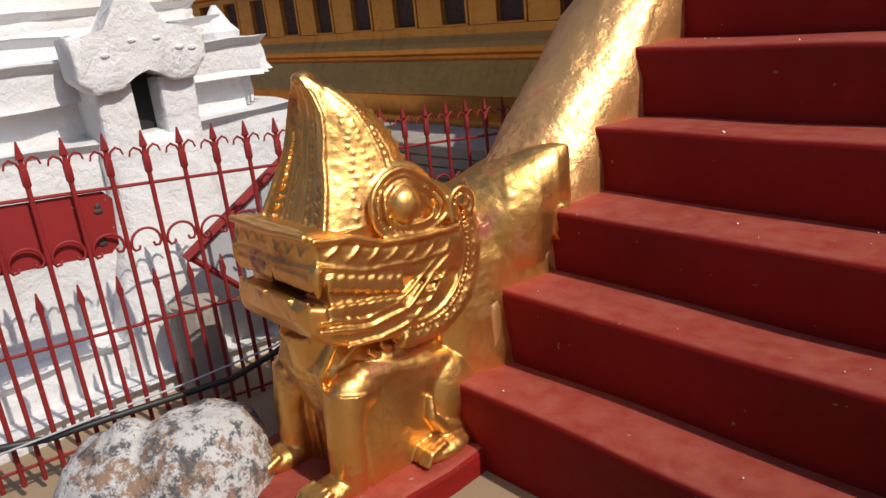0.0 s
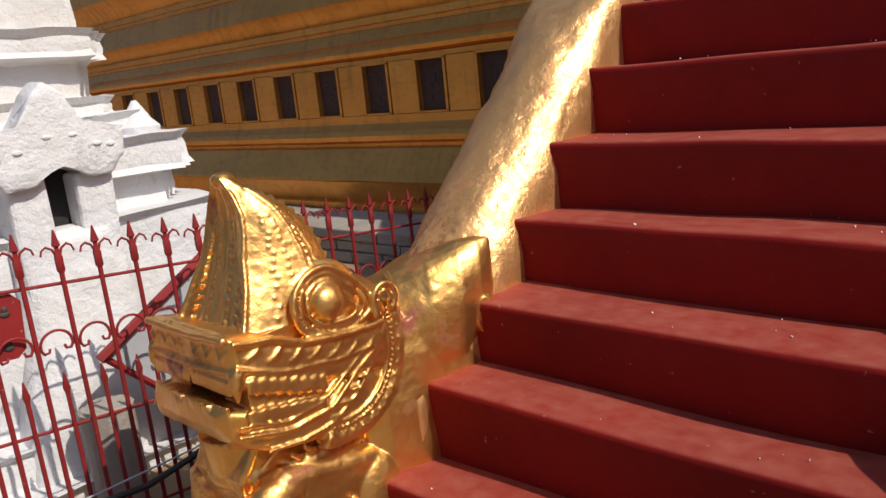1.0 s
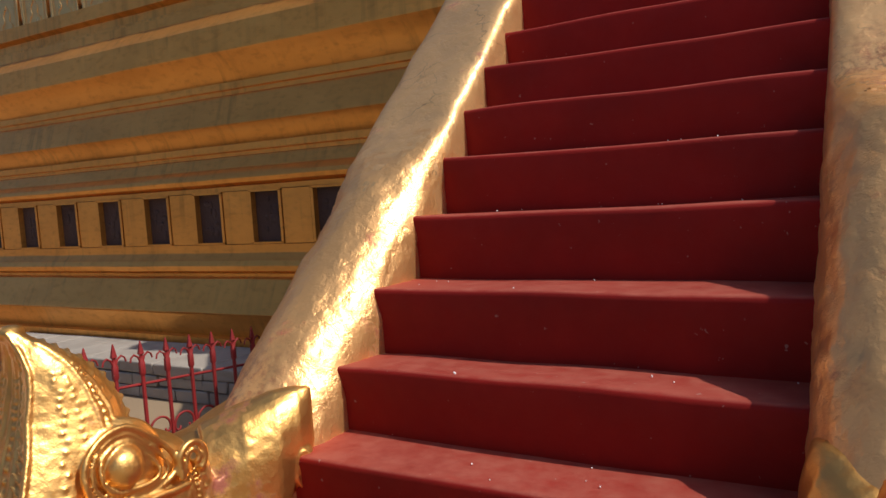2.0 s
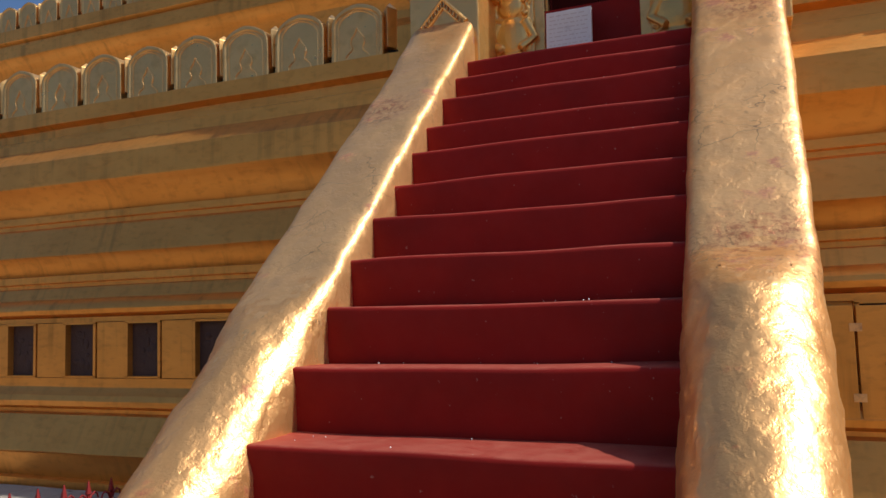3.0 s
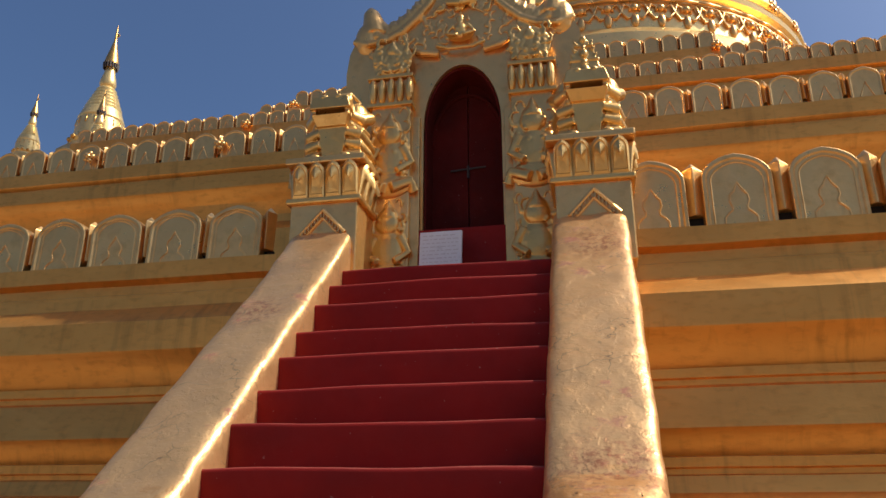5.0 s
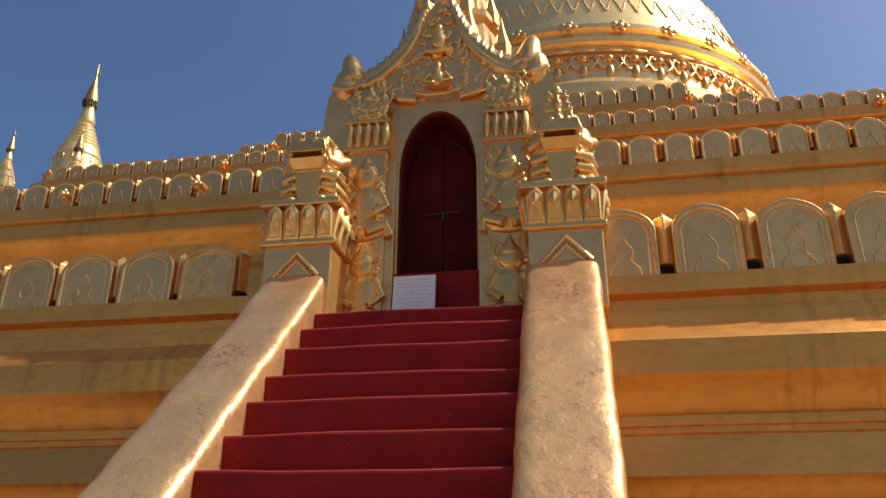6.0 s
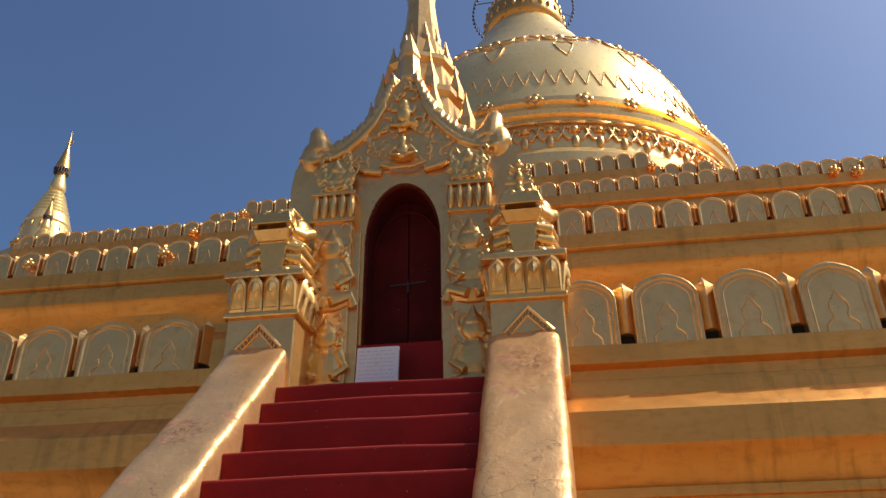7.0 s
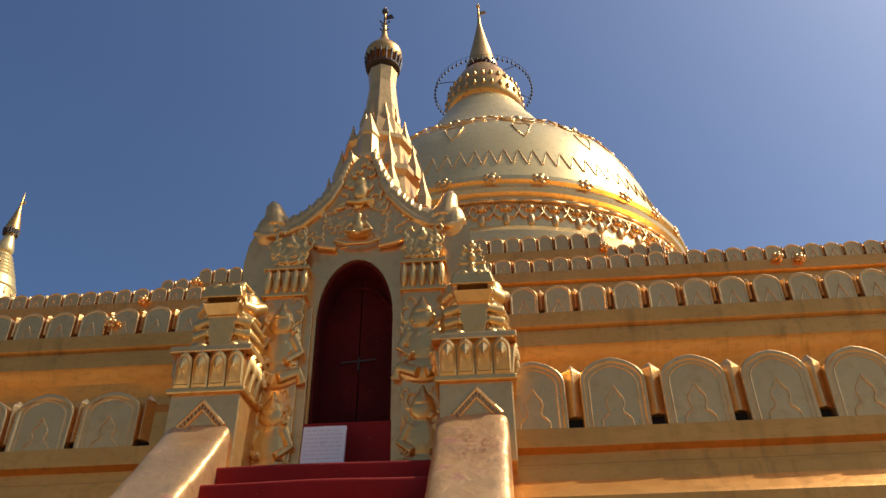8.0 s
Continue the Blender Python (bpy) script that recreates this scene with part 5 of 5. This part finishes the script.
fence = empty("fence", pose(0, 0, 0), "red-painted wrought-iron fence with spear tips and scrolls", "fence")
b = bmesh.new()
tube(b, [(0, 0, 0.0), (0, 0, 1.09)], 0.0092, 8)
lathe(b, [(0.010, 1.055), (0.0145, 1.062), (0.0145, 1.115), (0.008, 1.122), (0.008, 1.148), (0.0150, 1.154), (0.003, 1.212)], 6)
for s in (-1, 1):
    tube(b, [(0, 0, 1.10), (0, s * 0.016, 1.142), (0, s * 0.036, 1.155), (0, s * 0.052, 1.145), (0, s * 0.058, 1.125)], [0.006, 0.005, 0.005, 0.004, 0.004], 6)
PICKET = finish(b, "picket", RED_IRON, True, 40)
b = bmesh.new()
tube(b, [(0, 0, 0.0), (0, 0, 0.63)], 0.0085, 8)
lathe(b, [(0.009, 0.61), (0.0135, 0.632), (0.003, 0.69)], 6)
SHORT = finish(b, "short_picket", RED_IRON, True, 40)
b = bmesh.new()
arc = [(0, -0.055 * math.cos(math.pi * k / 10), 0.05 * math.sin(math.pi * k / 10)) for k in range(11)]
curl = [(0, -0.055, -0.012), (0, -0.046, -0.026), (0, -0.030, -0.024), (0, -0.026, -0.010)]
tube(b, curl[::-1] + arc + [(x, -y, z) for x, y, z in curl], 0.0055, 6)
SCROLL = finish(b, "scroll", RED_IRON, True)
for k in range(-9, 21):
    y = -0.418 + 0.1365 * k
    for me, nm, dy, dz in ((PICKET, "picket", 0.0, 0.0), (SHORT, "short_picket", 0.068, 0.0), (SCROLL, "scroll", 0.068, 0.80)):
        ob = new(nm, me)
        ob.parent = fence
        ob.matrix_basis = pose(FX, y + dy, fence_z(y + dy) + dz)
for z in (1.015, 0.48, 0.06):
    b = bmesh.new()
    tube(b, [(FX - 0.012, y, fence_z(y) + z) for y in (-1.7, -0.5, 0.7, 1.6, 2.4)], 0.0065, 6)
    part("rail", b, RED_IRON, fence)
b = bmesh.new()
slab(b, [(-0.22, 0.0), (0.19, 0.0), (0.22, 0.03), (0.22, 0.20), (0.19, 0.23), (-0.22, 0.23)], -0.006, 0.006)
panel = empty("sign_panel", pose(FX - 0.028, -0.80, 0.735, 0, 5, 90), "plain red sheet-metal panel wired to the fence", "sign")
part("sheet", b, RED_IRON, panel)
for z in (0.06, 0.18):
    b = ball(bmesh.new(), (0.165, -0.008, z), (0.012, 0.006, 0.012), 8)
    ball(b, (0.165, -0.008, z - 0.018), (0.018, 0.005, 0.010), 8)
    part("fixing", b, IRON, panel, "dark wire fixing")
# hose and wire along the foot of the fence
b = bmesh.new()
tube(b, [(-1.08, -1.3, 0.24), (-1.09, -1.0, 0.16), (-1.09, -0.78, 0.14), (-1.08, -0.55, 0.12), (-1.07, -0.30, 0.10), (-1.07, -0.1, 0.13), (-1.09, 0.15, 0.19), (-1.10, 0.5, 0.24)], 0.014, 8)
tagged(part("hose", b, BLACK_HOSE, smooth=True), "black rubber hose slung along the iron fence", "hose")
b = bmesh.new()
tube(b, [(-1.06, -1.2, 0.19), (-1.07, -0.8, 0.175), (-1.07, -0.5, 0.16), (-1.05, -0.1, 0.17), (-1.06, 0.3, 0.25)], 0.004, 6)
tagged(part("wire", b, SHEET, smooth=True), "thin pale wire strung along the fence", "wire")
# leaning sheet with a red frame behind the fence
lean = empty("leaning_board", pose(-1.36, 0.12, 0.10), "grey sheet board in a red metal frame leaning behind the fence", "board")
b = bmesh.new()
pts = [(-0.38, 0.46), (0.30, 0.86), (0.42, 0.84), (0.42, 0.20), (0.02, 0.05)]
slab(b, pts, -0.008, 0.008)
part("sheet", b, SHEET, lean, at=pose(0, 0, 0, 0, 0, 90))
b = bmesh.new()
tube(b, [(0.02, y, z) for y, z in [(-0.40, 0.46), (0.30, 0.87), (0.44, 0.85)]], 0.022, 6)
tube(b, [(0.02, y, z) for y, z in [(-0.38, 0.46), (0.02, 0.05)]], 0.016, 6)
part("frame", b, RED_IRON, lean, "red-painted metal frame")
bin_ = empty("rusty_can", pose(-1.38, -0.28, GZ), "dented rusty metal container behind the fence", "container")
part("shell", lathe(bmesh.new(), [(0.10, 0.0), (0.105, 0.02), (0.105, 0.40), (0.11, 0.41), (0.095, 0.42)], 16), OLD_STONE, bin_)

# ---- white stupa behind the fence ----
white = empty("white_stupa", pose(-2.95, -0.15, GZ), "whitewashed masonry stupa with stepped square tiers and a small niche", "stupa")


def tier_block(nm, half, z0, z1, redent, wob, lab=""):
    """A square tier with stepped corners and hand-made unevenness."""
    a, c = half, half - redent
    out = [(a, -c), (a, c), (c + redent * 0.5, c), (c + redent * 0.5, c + redent * 0.5), (c, c + redent * 0.5), (c, a), (-c, a), (-c, c + redent * 0.5), (-c - redent * 0.5, c + redent * 0.5), (-c - redent * 0.5, c), (-a, c), (-a, -c),
           (-c - redent * 0.5, -c), (-c - redent * 0.5, -c - redent * 0.5), (-c, -c - redent * 0.5), (-c, -a), (c, -a), (c, -c - redent * 0.5), (c + redent * 0.5, -c - redent * 0.5), (c + redent * 0.5, -c)]
    b = bmesh.new()
    rings = []
    for z, g in ((z0, -0.018), (z0 + 0.03, 0.0), ((z0 + z1) / 2, 0.006), (z1 - 0.035, 0.0), (z1, -0.035)):
        rings.append([b.verts.new((x + math.copysign(g, x), y + math.copysign(g, y), z)) for x, y in out])
    n = len(out)
    for p, q in zip(rings, rings[1:]):
        for k in range(n):
            b.faces.new((p[k], p[(k + 1) % n], q[(k + 1) % n], q[k]))
    b.faces.new(rings[0][::-1])
    b.faces.new(rings[-1])
    bmesh.ops.subdivide_edges(b, edges=[e for e in b.edges if e.calc_length() > 0.18], cuts=7, use_grid_fill=True)
    for v in b.verts:
        if v.co.y > 0:
            v.co.y *= 0.74
        v.co += noise.noise_vector(v.co * 3.1) * wob * 1.6 + noise.noise_vector(v.co * 11) * wob * 0.9
    return part(nm, b, WHITEWASH, white, lab, smooth=True, angle=40)


tier_block("tier", 1.46, -0.1, 0.09, 0.22, 0.018)
tier_block("tier", 1.32, 0.07, 0.25, 0.24, 0.018)
tier_block("tier", 1.17, 0.23, 1.11, 0.22, 0.018)
tier_block("tier", 1.00, 1.05, 1.30, 0.2, 0.016)
tier_block("cornice", 1.09, 1.28, 1.45, 0.2, 0.018)
tier_block("tier", 0.92, 1.43, 1.56, 0.2, 0.018)
tier_block("tier", 0.80, 1.55, 1.66, 0.2, 0.014)
tier_block("tier", 0.72, 1.64, 1.86, 0.2, 0.014)
tier_block("cornice", 0.80, 1.85, 1.98, 0.2, 0.014)
tier_block("tier", 0.70, 1.97, 2.5, 0.2, 0.014)
part("bell", lathe(bmesh.new(), [(0.8, 2.45), (0.78, 2.7), (0.66, 3.0), (0.5, 3.4), (0.3, 3.9), (0.15, 4.5), (0.05, 5.2)], 32), WHITEWASH, white, smooth=True)
# niche porch with scalloped hood
for s in (-1, 1):
    b = bmesh.new()
    box(b, 0.95, 1.26, min(s * 0.062, s * 0.22), max(s * 0.062, s * 0.22), 0.6, 1.34, bevel=0.02)
    bmesh.ops.subdivide_edges(b, edges=list(b.edges), cuts=2, use_grid_fill=True)
    for v in b.verts:
        v.co += noise.noise_vector(v.co * 6) * 0.012
    part("niche_jamb", b, WHITEWASH, white)
b = bmesh.new()
rows = []
for z, w, x in ((-0.05, 0.40, 1.40), (0.25, 0.36, 1.38), (0.50, 0.30, 1.34), (0.72, 0.25, 1.29), (0.95, 0.225, 1.265), (1.08, 0.22, 1.255), (1.10, 0.205, 1.24)):
    rows.append([b.verts.new(p) for p in ((0.95, -w, z), (x - 0.05, -w, z), (x, -w + 0.05, z), (x + 0.008, -0.2 * w, z), (x + 0.008, 0.2 * w, z), (x, w - 0.05, z), (x - 0.05, w, z), (0.95, w, z))])
for p, q in zip(rows, rows[1:]):
    for k in range(8):
        b.faces.new((p[k], p[(k + 1) % 8], q[(k + 1) % 8], q[k]))
b.faces.new(rows[0][::-1])
b.faces.new(rows[-1])
bmesh.ops.subdivide_edges(b, edges=list(b.edges), cuts=3, use_grid_fill=True)
for v in b.verts:
    v.co += noise.noise_vector(v.co * 4) * 0.022 + noise.noise_vector(v.co * 13) * 0.010
part("niche_pier", b, WHITEWASH, white, "flared pier below the niche", smooth=True, angle=60)
part("niche_hollow", boxed(1.10, 1.125, -0.10, 0.10, 1.08, 1.36), DARK, white, "near-black panel at the back of the niche")
hood = [(-0.36, 1.36), (-0.37, 1.58), (-0.29, 1.56), (-0.17, 1.58), (-0.09, 1.74), (0.0, 1.82), (0.08, 1.74), (0.15, 1.58), (0.26, 1.55), (0.36, 1.57), (0.35, 1.40), (0.27, 1.30), (0.14, 1.30), (0.05, 1.38), (0.0, 1.40), (-0.05, 1.38), (-0.14, 1.29), (-0.28, 1.28)]
b = slab(bmesh.new(), hood, -0.14, 0.10)
bmesh.ops.bevel(b, geom=list(b.edges), offset=0.02, segments=2, profile=0.5, affect="EDGES", clamp_overlap=True)
bmesh.ops.triangulate(b, faces=list(b.faces))
bmesh.ops.subdivide_edges(b, edges=[e for e in b.edges if e.calc_length() > 0.06], cuts=2)
for v in b.verts:
    v.co += noise.noise_vector(v.co * 7) * 0.016 + noise.noise_vector(v.co * 21) * 0.007
for x, z in ((-0.2, 1.47), (-0.05, 1.53), (0.08, 1.53), (0.2, 1.47), (0.27, 1.46)):
    ball(b, (x, -0.142, z), (0.028, 0.010, 0.014), 8)
part("niche_hood", b, WHITEWASH, white, "scalloped hood over the niche", smooth=True, angle=45, at=pose(1.2, 0.0, 0.28, 0, 0, 90) @ Matrix.Diagonal((0.80, 0.8, 0.80, 1)))
for s in (-1, 1):
    b = lathe(bmesh.new(), [(0.10, 1.42), (0.11, 1.49), (0.07, 1.53), (0.04, 1.58), (0.012, 1.62)], 8, (0.90, 0.56 if s > 0 else -0.78, 0))
    part("corner_point", b, WHITEWASH, white, smooth=True, angle=50)

# ---- weathered stone blocks by the wall ----
rng = random.Random(3)
stones = empty("stone_wall", pose(0, 0, GZ), "low wall of weathered grey stone blocks at the foot of the stupa", "wall", kind="structure")
for r in range(4):
    x = -7.0 + rng.uniform(0, 0.2)
    while x < -0.6:
        w = rng.uniform(0.28, 0.62)
        b = boxed(x, x + w - 0.012, 2.9 + rng.uniform(-0.02, 0.02), 3.66, r * 0.105 - 0.1, r * 0.105 - 0.002 + 0.0, bevel=0.012)
        for v in b.verts:
            v.co += noise.noise_vector(v.co * 7) * 0.012
        part("block", b, OLD_STONE, stones)
        x += w

# ---- small pale chips and grit on the treads ----
rng = random.Random(21)
b = bmesh.new()
for k in range(70):
    i = rng.randrange(len(NOSE) - 1)
    y = rng.uniform(NOSE[i][0] + 0.03, NOSE[i + 1][0] - 0.02)
    r = rng.uniform(0.0015, 0.0045) * (1.8 if rng.random() < 0.1 else 1)
    m = pose(rng.uniform(0.05, 1.5), y, NOSE[i][1] + r * 0.3, rng.uniform(0, 90), rng.uniform(0, 90), rng.uniform(0, 90)) @ Matrix.Diagonal((r, r * 0.7, r * 0.5, 1))
    bmesh.ops.create_icosphere(b, subdivisions=1, radius=1.0, matrix=m)
tagged(part("grit", b, MARBLE), "small pale chips and grit lying on the red treads", "debris", kind="stuff")
